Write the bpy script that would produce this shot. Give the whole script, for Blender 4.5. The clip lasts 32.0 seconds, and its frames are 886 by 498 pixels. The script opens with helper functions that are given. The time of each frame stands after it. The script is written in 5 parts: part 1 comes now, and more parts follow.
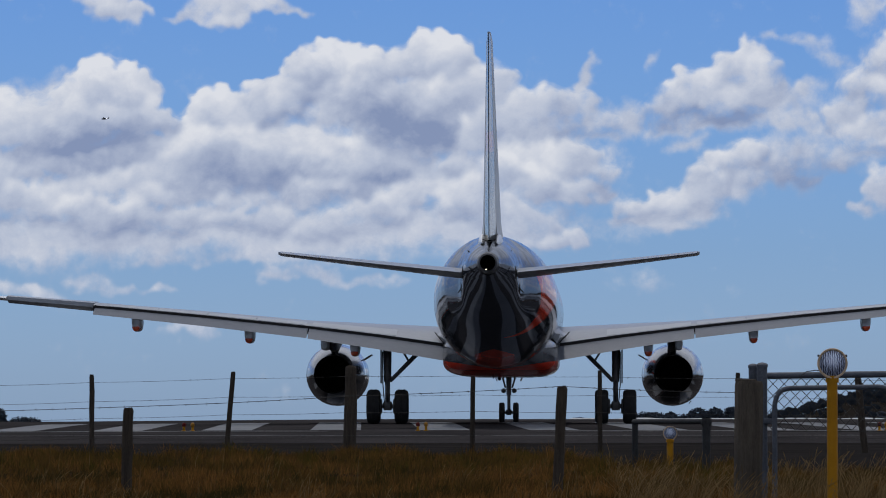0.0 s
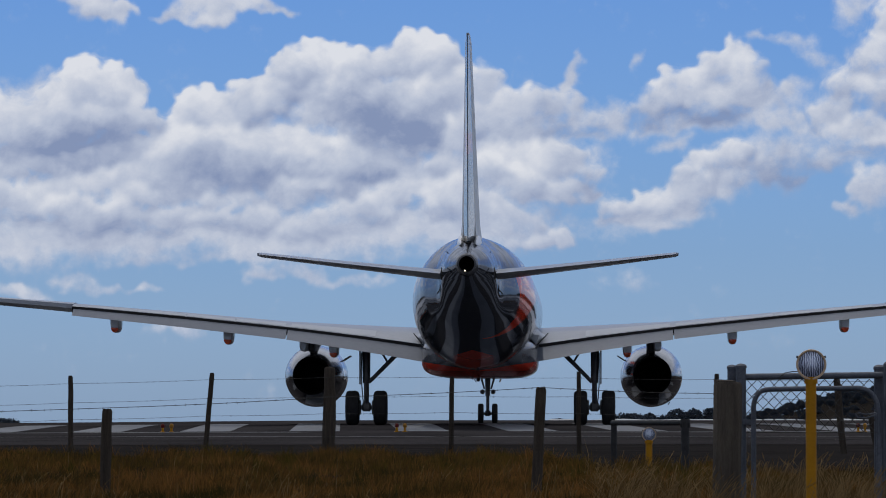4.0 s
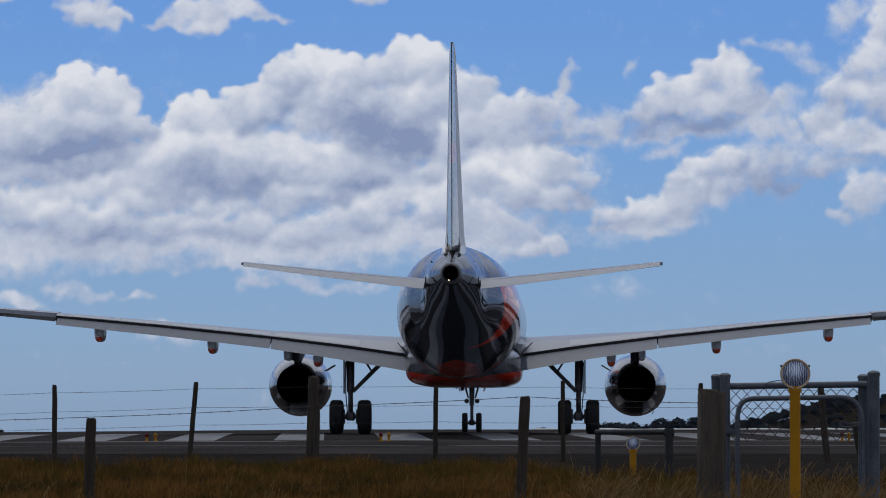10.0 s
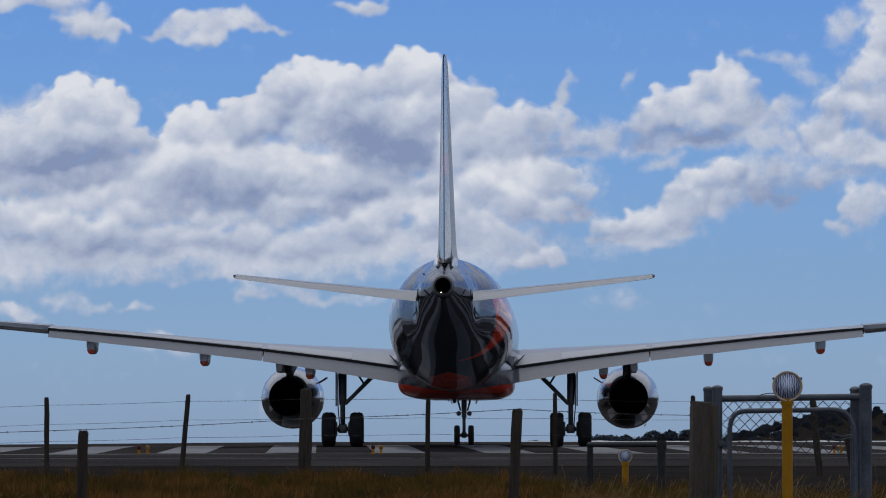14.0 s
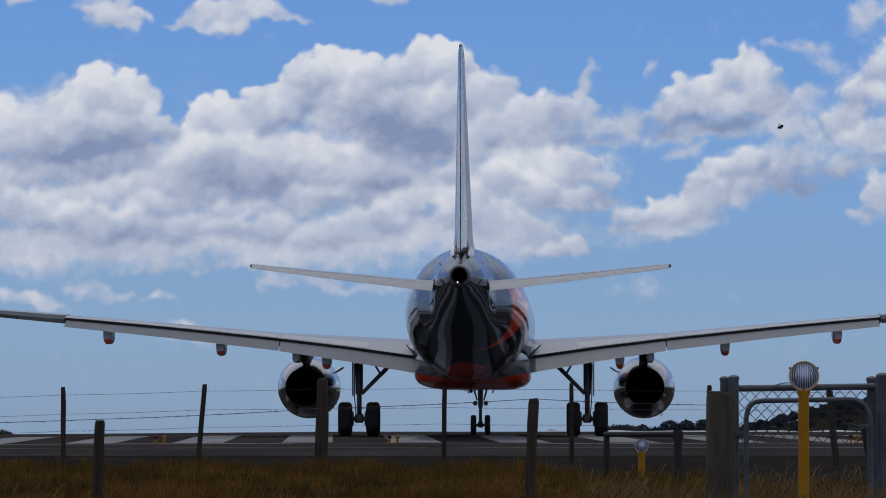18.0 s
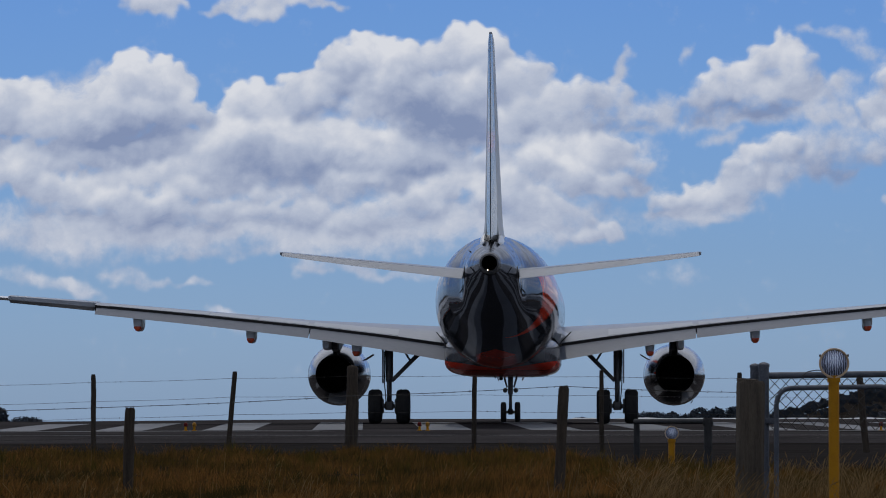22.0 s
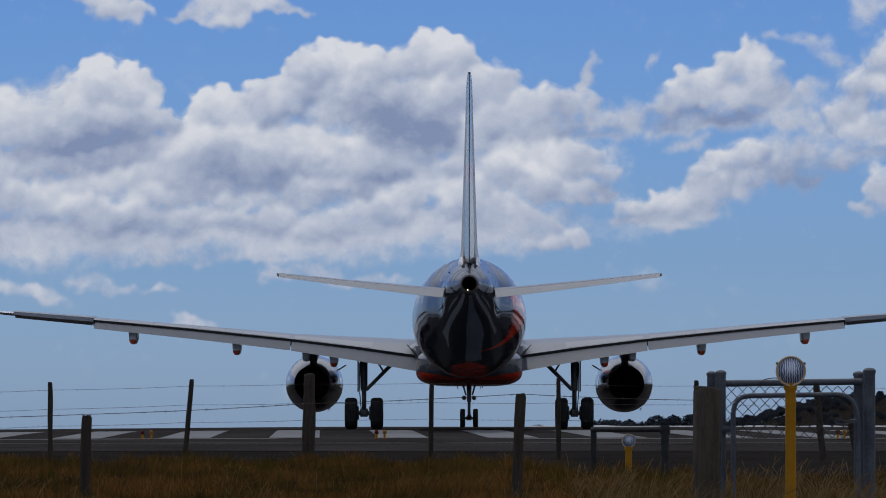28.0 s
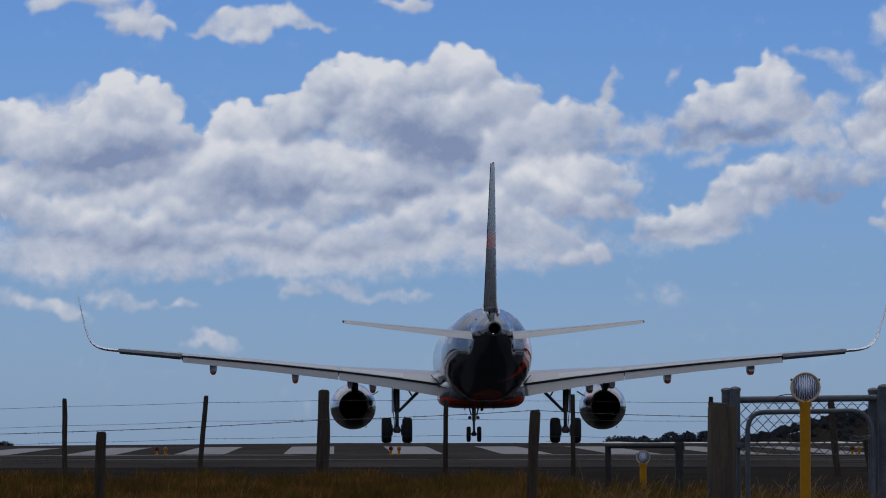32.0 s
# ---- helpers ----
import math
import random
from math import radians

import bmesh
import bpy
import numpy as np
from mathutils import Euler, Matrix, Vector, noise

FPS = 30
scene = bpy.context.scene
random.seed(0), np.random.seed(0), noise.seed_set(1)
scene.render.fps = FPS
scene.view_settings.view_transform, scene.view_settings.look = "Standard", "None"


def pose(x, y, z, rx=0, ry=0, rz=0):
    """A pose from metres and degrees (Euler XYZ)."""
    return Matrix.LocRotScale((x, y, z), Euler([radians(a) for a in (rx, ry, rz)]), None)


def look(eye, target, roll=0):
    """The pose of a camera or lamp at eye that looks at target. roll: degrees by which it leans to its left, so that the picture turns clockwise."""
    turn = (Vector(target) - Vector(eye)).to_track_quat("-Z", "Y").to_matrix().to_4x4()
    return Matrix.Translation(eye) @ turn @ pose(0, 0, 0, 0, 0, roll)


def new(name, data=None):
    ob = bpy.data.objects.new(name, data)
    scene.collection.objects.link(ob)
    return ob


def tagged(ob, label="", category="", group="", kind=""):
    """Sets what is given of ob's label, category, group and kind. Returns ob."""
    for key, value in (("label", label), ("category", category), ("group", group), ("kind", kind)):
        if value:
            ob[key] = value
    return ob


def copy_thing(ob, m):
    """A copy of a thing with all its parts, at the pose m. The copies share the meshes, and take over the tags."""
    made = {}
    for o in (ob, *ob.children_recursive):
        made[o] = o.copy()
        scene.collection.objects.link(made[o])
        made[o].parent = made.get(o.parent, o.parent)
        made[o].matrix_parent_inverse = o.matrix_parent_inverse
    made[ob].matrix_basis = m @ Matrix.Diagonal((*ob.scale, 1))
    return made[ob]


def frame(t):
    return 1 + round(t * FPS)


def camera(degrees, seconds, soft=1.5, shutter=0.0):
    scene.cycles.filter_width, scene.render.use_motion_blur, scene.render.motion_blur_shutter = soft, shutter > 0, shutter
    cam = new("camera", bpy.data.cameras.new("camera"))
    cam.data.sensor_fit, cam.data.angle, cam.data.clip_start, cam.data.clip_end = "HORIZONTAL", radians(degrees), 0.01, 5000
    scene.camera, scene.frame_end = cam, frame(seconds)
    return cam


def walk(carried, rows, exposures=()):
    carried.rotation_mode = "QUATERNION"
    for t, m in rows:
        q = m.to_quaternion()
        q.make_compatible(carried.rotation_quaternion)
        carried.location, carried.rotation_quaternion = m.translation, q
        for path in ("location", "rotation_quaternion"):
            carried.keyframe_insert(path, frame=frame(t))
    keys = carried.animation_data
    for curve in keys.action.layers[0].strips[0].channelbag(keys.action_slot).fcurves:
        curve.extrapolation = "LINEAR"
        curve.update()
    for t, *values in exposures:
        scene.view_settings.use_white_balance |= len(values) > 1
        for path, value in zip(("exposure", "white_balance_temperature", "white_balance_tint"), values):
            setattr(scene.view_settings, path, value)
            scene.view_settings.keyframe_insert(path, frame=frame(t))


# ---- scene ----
cam = camera(9.74, 32.0, soft=1.0)
# seconds, tilt up and turn to the left in degrees; the eye stays where it is
GAZE = [
    (0, 1.769, 0.427), (0.5, 1.761, 0.401), (1, 1.769, 0.361), (1.5, 1.786, 0.286), (2, 1.804, 0.249),
    (2.5, 1.796, 0.259), (3, 1.786, 0.256), (3.5, 1.773, 0.232), (5.5, 1.826, 0.114), (6, 1.807, 0.124),
    (6.5, 1.777, 0.118), (7, 1.766, 0.108), (7.5, 1.778, 0.076), (8, 1.797, 0.048), (8.5, 1.840, 0.019),
    (9, 1.893, 0.000), (9.5, 1.891, 0.016), (10, 1.883, 0.019), (10.5, 1.891, 0.035), (11, 1.912, 0.029),
    (11.5, 1.926, 0.011), (12, 1.977, -0.038), (12.5, 2.037, -0.087), (13, 2.047, -0.095), (13.5, 2.029, -0.081),
    (14, 2.020, -0.067), (14.5, 2.028, -0.052), (16.5, 1.998, 0.067), (17, 1.950, 0.110), (17.5, 1.912, 0.124),
    (18, 1.907, 0.114), (18.5, 1.925, 0.076), (19, 1.894, 0.095), (19.5, 1.894, 0.105), (20, 1.883, 0.143),
    (20.5, 1.859, 0.208), (21, 1.797, 0.311), (21.5, 1.743, 0.427), (22, 1.767, 0.445), (22.5, 1.839, 0.418),
    (23, 1.831, 0.370), (23.5, 1.786, 0.267), (24, 1.778, 0.134), (24.5, 1.797, -0.086), (26.5, 1.799, -0.175),
    (27, 1.797, -0.114), (27.5, 1.837, -0.076), (28, 1.853, -0.029), (28.5, 1.864, 0.019), (29, 1.863, 0.048),
    (29.5, 1.864, 0.076), (30, 1.850, 0.094), (30.5, 1.886, 0.067), (31, 1.944, 0.057), (31.5, 1.999, 0.067),
    (32, 2.033, 0.130),
]
walk(cam, [(t, pose(0, 0, 0.5, 90 + up, 0, left)) for t, up, left in GAZE], exposures=[(0, -0.03), (9, -0.03), (20, -0.08), (27, -0.14), (32, -0.15)])

# ---------------------------------------------------------------- light
SUN_WAY = Vector((-0.06, 0.30, 0.9)).normalized()
world = bpy.data.worlds.new("world")
scene.world = world
world.use_nodes = True
wn = world.node_tree.nodes
sky = wn.new("ShaderNodeTexSky")
sky.sky_type, sky.sun_disc = "NISHITA", False
sky.sun_elevation = math.asin(SUN_WAY.z)
sky.sun_rotation = math.atan2(SUN_WAY.x, SUN_WAY.y)
sky.altitude, sky.air_density, sky.dust_density, sky.ozone_density = 100, 1.0, 0.6, 2.0
wn["Background"].inputs["Strength"].default_value = 0.16
# the clear air of the clip is bluer than the model's: a smooth tint from the horizon to the zenith
wtc, wsep, wmix, wramp = wn.new("ShaderNodeTexCoord"), wn.new("ShaderNodeSeparateXYZ"), wn.new("ShaderNodeMix"), wn.new("ShaderNodeValToRGB")
wmix.data_type, wmix.blend_type = "RGBA", "MULTIPLY"
wmix.inputs[0].default_value = 1.0
wramp.color_ramp.elements[0].position, wramp.color_ramp.elements[0].color = 0.0, (0.296, 0.452, 0.852, 1)
wramp.color_ramp.elements[1].position, wramp.color_ramp.elements[1].color = 0.5, (0.40, 0.41, 0.40, 1)
wramp.color_ramp.elements.new(0.03).color = (0.228, 0.366, 0.715, 1)
mid = wramp.color_ramp.elements.new(0.09)
mid.color = (0.178, 0.306, 0.62, 1)
wl = world.node_tree.links
wl.new(wtc.outputs["Generated"], wsep.inputs[0]), wl.new(wsep.outputs[2], wramp.inputs[0])
wl.new(sky.outputs[0], wmix.inputs[6]), wl.new(wramp.outputs[0], wmix.inputs[7])
wl.new(wmix.outputs[2], wn["Background"].inputs["Color"])
sun = new("sun", bpy.data.lights.new("sun", "SUN"))
sun.data.energy, sun.data.angle, sun.data.color = 1.5, radians(0.53), (1.0, 0.97, 0.93)
sun.matrix_world = look(SUN_WAY * 50, (0, 0, 0))


# ---------------------------------------------------------------- materials
def material(name):
    m = bpy.data.materials.new(name)
    m.use_nodes = True
    return m, m.node_tree.nodes, m.node_tree.links, m.node_tree.nodes["Principled BSDF"]


def node(nodes, kind, **given):
    n = nodes.new(kind)
    for key, value in given.items():
        n.inputs[key.replace("_", " ")].default_value = value
    return n


def ramp(nodes, stops):
    n = nodes.new("ShaderNodeValToRGB")
    for i, (at, c) in enumerate(stops):
        e = n.color_ramp.elements[i] if i < 2 else n.color_ramp.elements.new(at)
        e.position, e.color = at, (*c, 1)
    return n


def surface(name, c1, c2, rough=0.6, metal=0.0, size=4.0, fine=40.0, bump=0.2, coat=0.0, stretch=(1, 1, 1), spread=0.0, spec=0.5):
    """Two tones mixed by broad and fine noise, with relief."""
    m, ns, ln, b = material(name)
    tc, mp = ns.new("ShaderNodeTexCoord"), ns.new("ShaderNodeMapping")
    mp.inputs["Scale"].default_value = stretch
    ln.new(tc.outputs["Object"], mp.inputs["Vector"])
    broad, grain = node(ns, "ShaderNodeTexNoise", Scale=size, Detail=4.0), node(ns, "ShaderNodeTexNoise", Scale=fine, Detail=3.0)
    ln.new(mp.outputs[0], broad.inputs["Vector"]), ln.new(mp.outputs[0], grain.inputs["Vector"])
    mix = ns.new("ShaderNodeMath")
    mix.operation = "MULTIPLY_ADD"
    mix.inputs[1].default_value = 0.45
    add = ns.new("ShaderNodeMath")
    add.operation = "MULTIPLY"
    add.inputs[1].default_value = 0.55
    ln.new(broad.outputs[0], add.inputs[0]), ln.new(grain.outputs[0], mix.inputs[0]), ln.new(add.outputs[0], mix.inputs[2])
    r = ramp(ns, [(0.3, c1), (0.7, c2)])
    ln.new(mix.outputs[0], r.inputs[0])
    colour = r.outputs[0]
    if spread:
        info, hsv = ns.new("ShaderNodeObjectInfo"), ns.new("ShaderNodeHueSaturation")
        val = ns.new("ShaderNodeMapRange")
        val.inputs["To Min"].default_value, val.inputs["To Max"].default_value = 1 - spread, 1 + spread
        ln.new(info.outputs["Random"], val.inputs[0]), ln.new(val.outputs[0], hsv.inputs["Value"])
        ln.new(colour, hsv.inputs["Color"])
        colour = hsv.outputs[0]
    ln.new(colour, b.inputs["Base Color"])
    b.inputs["Roughness"].default_value, b.inputs["Metallic"].default_value = rough, metal
    b.inputs["Coat Weight"].default_value, b.inputs["Coat Roughness"].default_value = coat, 0.04
    b.inputs["Specular IOR Level"].default_value = spec
    if bump:
        bp = node(ns, "ShaderNodeBump", Strength=bump, Distance=0.02)
        ln.new(grain.outputs[0], bp.inputs["Height"]), ln.new(bp.outputs[0], b.inputs["Normal"])
    return m


SILVER = surface("silver_paint", (0.30, 0.31, 0.33), (0.36, 0.37, 0.39), 0.14, 0.75, 0.5, 6, 0.004, coat=0.6)
WHITE = surface("white_grey_paint", (0.62, 0.63, 0.65), (0.70, 0.71, 0.72), 0.35, 0.0, 0.8, 8, 0.01, coat=0.2)
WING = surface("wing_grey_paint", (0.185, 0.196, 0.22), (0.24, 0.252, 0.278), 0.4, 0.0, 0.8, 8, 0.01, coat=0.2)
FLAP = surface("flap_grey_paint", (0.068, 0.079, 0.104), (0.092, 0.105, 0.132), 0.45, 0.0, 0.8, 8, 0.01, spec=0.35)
ORANGE = surface("orange_red_paint", (0.62, 0.06, 0.012), (0.70, 0.08, 0.02), 0.2, 0.0, 0.6, 6, 0.004, coat=0.5)
DARKGREY = surface("dark_grey_paint", (0.06, 0.063, 0.07), (0.08, 0.083, 0.09), 0.2, 0.3, 0.6, 6, 0.004, coat=0.8)
POLISHED = surface("polished_metal", (0.22, 0.226, 0.24), (0.31, 0.317, 0.33), 0.16, 1.0, 1.5, 12, 0.006)
PANEL = surface("spoiler_grey_paint", (0.25, 0.262, 0.285), (0.31, 0.322, 0.345), 0.4, 0.0, 0.8, 8, 0.01, coat=0.1)
FAIRING = surface("fairing_white_paint", (0.74, 0.75, 0.77), (0.8, 0.81, 0.82), 0.4, 0.0, 0.8, 8, 0.01, coat=0.1)
# matt black for the exhaust bores and the fly
MATTBLACK = surface("matt_black", (0.006, 0.006, 0.007), (0.016, 0.015, 0.014), 0.95, 0.0, 3, 20, 0.05, spec=0.05)
SEAL = surface("black_seal_and_gap_shade", (0.015, 0.015, 0.016), (0.03, 0.03, 0.03), 0.8, 0.0, 3, 20, 0.05, spec=0.1)
STEEL = surface("gear_steel", (0.05, 0.05, 0.055), (0.10, 0.10, 0.10), 0.5, 0.3, 4, 30, 0.05, spec=0.25)
RUBBER = surface("tyre_rubber", (0.014, 0.014, 0.015), (0.03, 0.03, 0.03), 0.85, 0.0, 4, 30, 0.1, spec=0.1)
GALV = surface("galvanised_steel", (0.04, 0.046, 0.058), (0.10, 0.109, 0.128), 0.6, 0.1, 6, 60, 0.05, spec=0.2)
PIPE = surface("dull_grey_pipe", (0.014, 0.014, 0.0145), (0.034, 0.034, 0.035), 0.7, 0.0, 6, 60, 0.05, spec=0.15)
WIRE = surface("rusty_wire", (0.035, 0.032, 0.03), (0.075, 0.07, 0.065), 0.6, 0.5, 8, 60, 0.0, spec=0.2)
TIMBER = surface("weathered_timber", (0.02, 0.016, 0.013), (0.065, 0.052, 0.04), 0.9, 0.0, 5, 45, 0.6, stretch=(6, 6, 0.6), spread=0.2, spec=0.08)
YELLOW = surface("yellow_paint", (0.27, 0.12, 0.002), (0.36, 0.165, 0.004), 0.6, 0.0, 6, 60, 0.1, spec=0.15)
TANRING = surface("tan_lamp_housing", (0.38, 0.27, 0.17), (0.5, 0.37, 0.25), 0.5, 0.2, 6, 60, 0.1)
REDLENS = surface("red_lens", (0.045, 0.003, 0.002), (0.085, 0.006, 0.004), 0.55, 0.0, 8, 40, 0.0, spec=0.1)
AMBER = surface("amber_lens", (0.16, 0.075, 0.008), (0.25, 0.12, 0.014), 0.55, 0.0, 8, 40, 0.0, spec=0.15)
FAINTLINE = surface("faded_marking", (0.03, 0.03, 0.03), (0.13, 0.13, 0.13), 0.8, 0.0, 0.35, 3, 0.1, spec=0.15)
PAINTLINE = surface("worn_white_marking", (0.10, 0.104, 0.113), (0.185, 0.189, 0.2), 0.8, 0.0, 0.8, 14, 0.1, spec=0.15)
ASPHALT = surface("runway_asphalt", (0.018, 0.0167, 0.0176), (0.044, 0.0408, 0.0418), 0.9, 0.0, 0.25, 9, 0.25, stretch=(1, 0.25, 1), spec=0.0)
OLDTIMBER = surface("old_grey_timber", (0.04, 0.033, 0.027), (0.10, 0.084, 0.066), 0.95, 0.0, 4, 40, 0.7, stretch=(6, 6, 0.5), spec=0.08)
BARK = surface("bark", (0.05, 0.04, 0.03), (0.11, 0.09, 0.07), 0.9, 0.0, 3, 20, 0.4, spec=0.1)


def leaf_material(name, c1, c2, rough=0.7, glow_through=0.25, patch=None, shine=0.25):
    m, ns, ln, b = material(name)
    geo = ns.new("ShaderNodeNewGeometry")
    r = ramp(ns, [(0.0, c1), (1.0, c2)])
    ln.new(geo.outputs["Random Per Island"], r.inputs[0])
    colour = r.outputs[0]
    if patch:
        tc, nz, mr, mx = ns.new("ShaderNodeTexCoord"), node(ns, "ShaderNodeTexNoise", Scale=0.45, Detail=4.0), ns.new("ShaderNodeMapRange"), ns.new("ShaderNodeMix")
        mx.data_type = "RGBA"
        mr.inputs["From Min"].default_value, mr.inputs["From Max"].default_value = 0.42, 0.58
        ln.new(tc.outputs["Object"], nz.inputs["Vector"]), ln.new(nz.outputs[0], mr.inputs[0]), ln.new(mr.outputs[0], mx.inputs[0])
        ln.new(colour, mx.inputs[6])
        mx.inputs[7].default_value = (*patch, 1)
        colour = mx.outputs[2]
    ln.new(colour, b.inputs["Base Color"])
    b.inputs["Roughness"].default_value, b.inputs["Specular IOR Level"].default_value = rough, shine
    if glow_through:
        tr, mx = ns.new("ShaderNodeBsdfTranslucent"), ns.new("ShaderNodeMixShader")
        mx.inputs[0].default_value = glow_through
        ln.new(colour, tr.inputs["Color"])
        ln.new(b.outputs[0], mx.inputs[1]), ln.new(tr.outputs[0], mx.inputs[2])
        ln.new(mx.outputs[0], ns["Material Output"].inputs["Surface"])
    return m


# the blue of distant haze is mixed into this leaf colour
FOLIAGE = leaf_material("hazed_dark_foliage", (0.028, 0.035, 0.046), (0.046, 0.057, 0.072), glow_through=0.06, shine=0.02)
DRYGRASS = leaf_material("dry_grass_blades", (0.06, 0.029, 0.0085), (0.24, 0.112, 0.031), 0.9, 0.3, (0.034, 0.027, 0.008), 0.03)
GREENGRASS = leaf_material("green_grass_blades", (0.028, 0.026, 0.005), (0.075, 0.06, 0.012), 0.9, 0.3, (0.10, 0.055, 0.012), 0.04)
SEEDHEAD = leaf_material("pale_seed_heads", (0.07, 0.044, 0.018), (0.23, 0.15, 0.068), 0.9, 0.3, None, 0.05)
EARTH = surface("dry_turf", (0.024, 0.0175, 0.011), (0.056, 0.041, 0.026), 0.95, 0.0, 0.3, 6, 0.6, spec=0.0)

# the ground colour darkens with distance towards the far hill
ns, ln = EARTH.node_tree.nodes, EARTH.node_tree.links
b = ns["Principled BSDF"]
tc, sep, far, mx = ns.new("ShaderNodeTexCoord"), ns.new("ShaderNodeSeparateXYZ"), ns.new("ShaderNodeMapRange"), ns.new("ShaderNodeMix")
mx.data_type = "RGBA"
far.inputs["From Min"].default_value, far.inputs["From Max"].default_value = 500, 800
ln.new(tc.outputs["Object"], sep.inputs[0]), ln.new(sep.outputs[1], far.inputs[0]), ln.new(far.outputs[0], mx.inputs[0])
ln.new(b.inputs["Base Color"].links[0].from_socket, mx.inputs[6])
mx.inputs[7].default_value = (0.017, 0.0145, 0.0125, 1)
ln.new(mx.outputs[2], b.inputs["Base Color"])

# clear glass over a reflector: its gleam painted in the upper middle, ribs that run down and fan out below
m_glass, ns, ln, b = material("ribbed_lens_glass")
tc, mp = ns.new("ShaderNodeTexCoord"), ns.new("ShaderNodeMapping")
mp.inputs["Location"].default_value, mp.inputs["Scale"].default_value = (-0.5, 0, -0.5), (1, 0, 1)
ln.new(tc.outputs["Generated"], mp.inputs["Vector"])
wave = ns.new("ShaderNodeTexWave")
wave.bands_direction = "X"
wave.inputs["Scale"].default_value, wave.inputs["Distortion"].default_value, wave.inputs["Detail"].default_value, wave.inputs["Detail Scale"].default_value = 3.6, 5.0, 2.0, 2.0
ln.new(mp.outputs[0], wave.inputs["Vector"])
spot = ns.new("ShaderNodeVectorMath")
spot.operation = "DISTANCE"
spot.inputs[1].default_value = (0.0, 0.0, 0.1)
ln.new(mp.outputs[0], spot.inputs[0])
bright = ns.new("ShaderNodeMapRange")
bright.inputs["From Min"].default_value, bright.inputs["From Max"].default_value, bright.inputs["To Min"].default_value, bright.inputs["To Max"].default_value = 0.08, 0.42, 0.62, 0.02
ln.new(spot.outputs["Value"], bright.inputs[0])
mixed = ns.new("ShaderNodeMath")
mixed.operation = "MULTIPLY_ADD"
mixed.inputs[1].default_value = 0.7
ln.new(wave.outputs[0], mixed.inputs[0]), ln.new(bright.outputs[0], mixed.inputs[2])
rr = ramp(ns, [(0.2, (0.05, 0.055, 0.075)), (0.6, (0.24, 0.28, 0.40)), (1.0, (0.6, 0.66, 0.78))])
ln.new(mixed.outputs[0], rr.inputs[0]), ln.new(rr.outputs[0], b.inputs["Base Color"])
bp = node(ns, "ShaderNodeBump", Strength=0.4, Distance=0.01)
ln.new(wave.outputs[0], bp.inputs["Height"]), ln.new(bp.outputs[0], b.inputs["Normal"])
b.inputs["Metallic"].default_value, b.inputs["Roughness"].default_value = 0.15, 0.2
LENS = m_glass

m_lit, ns, ln, b = material("lit_tail_lamp")
b.inputs["Emission Color"].default_value, b.inputs["Emission Strength"].default_value = (1.0, 0.85, 0.65, 1), 4.0
LAMPGLOW = m_lit


# ---------------------------------------------------------------- mesh tools
def mesh_of(name, verts, faces, mat, smooth=True):
    me = bpy.data.meshes.new(name)
    me.from_pydata([tuple(v) for v in verts], [], faces)
    me.materials.append(mat)
    if smooth:
        me.shade_smooth()
        me.set_sharp_from_angle(angle=radians(38))
    return me


def part(name, geo, mat, parent=None, label="", smooth=True):
    ob = new(name, mesh_of(name, geo[0], geo[1], mat, smooth))
    ob.parent = parent
    return tagged(ob, label)


def thing(name, label, category, group="", kind="", at=(0, 0, 0)):
    ob = new(name)
    ob.location = at
    return tagged(ob, label, category, group, kind)


def join(*geos):
    verts, faces = [], []
    for v, f in geos:
        n = len(verts)
        verts += list(v)
        faces += [tuple(i + n for i in q) for q in f]
    return verts, faces


def moved(geo, m):
    return [m @ Vector(v) for v in geo[0]], geo[1]


def mirrored(geo):
    return [Vector((-v[0], v[1], v[2])) for v in geo[0]], [tuple(reversed(f)) for f in geo[1]]


def loft(rings, caps=True, closed=True):
    n = len(rings[0])
    verts = [v for r in rings for v in r]
    faces = []
    for k in range(len(rings) - 1):
        for i in range(n if closed else n - 1):
            j = (i + 1) % n
            faces.append((k * n + i, k * n + j, (k + 1) * n + j, (k + 1) * n + i))
    if caps:
        faces.append(tuple(reversed(range(n))))
        faces.append(tuple((len(rings) - 1) * n + i for i in range(n)))
    return verts, faces


def tube(p, q, r0, r1=None, seg=10):
    p, q = Vector(p), Vector(q)
    r1 = r0 if r1 is None else r1
    w = (q - p).normalized()
    a = w.orthogonal().normalized()
    c = w.cross(a)
    rings = [[e + (a * math.cos(2 * math.pi * i / seg) + c * math.sin(2 * math.pi * i / seg)) * r for i in range(seg)] for e, r in ((p, r0), (q, r1))]
    return loft(rings)


def pipe_along(points, r, seg=8):
    return join(*[tube(points[i], points[i + 1], r, r, seg) for i in range(len(points) - 1)])


def lathe(profile, seg=28, axis="Y", caps=True):
    """profile: (along, radius) pairs; turned round the axis."""
    rings = []
    for a, r in profile:
        ring = []
        for i in range(seg):
            c, s = math.cos(2 * math.pi * i / seg) * r, math.sin(2 * math.pi * i / seg) * r
            ring.append(Vector((c, a, s)) if axis == "Y" else Vector((a, c, s)) if axis == "X" else Vector((c, s, a)))
        rings.append(ring)
    return loft(rings, caps)


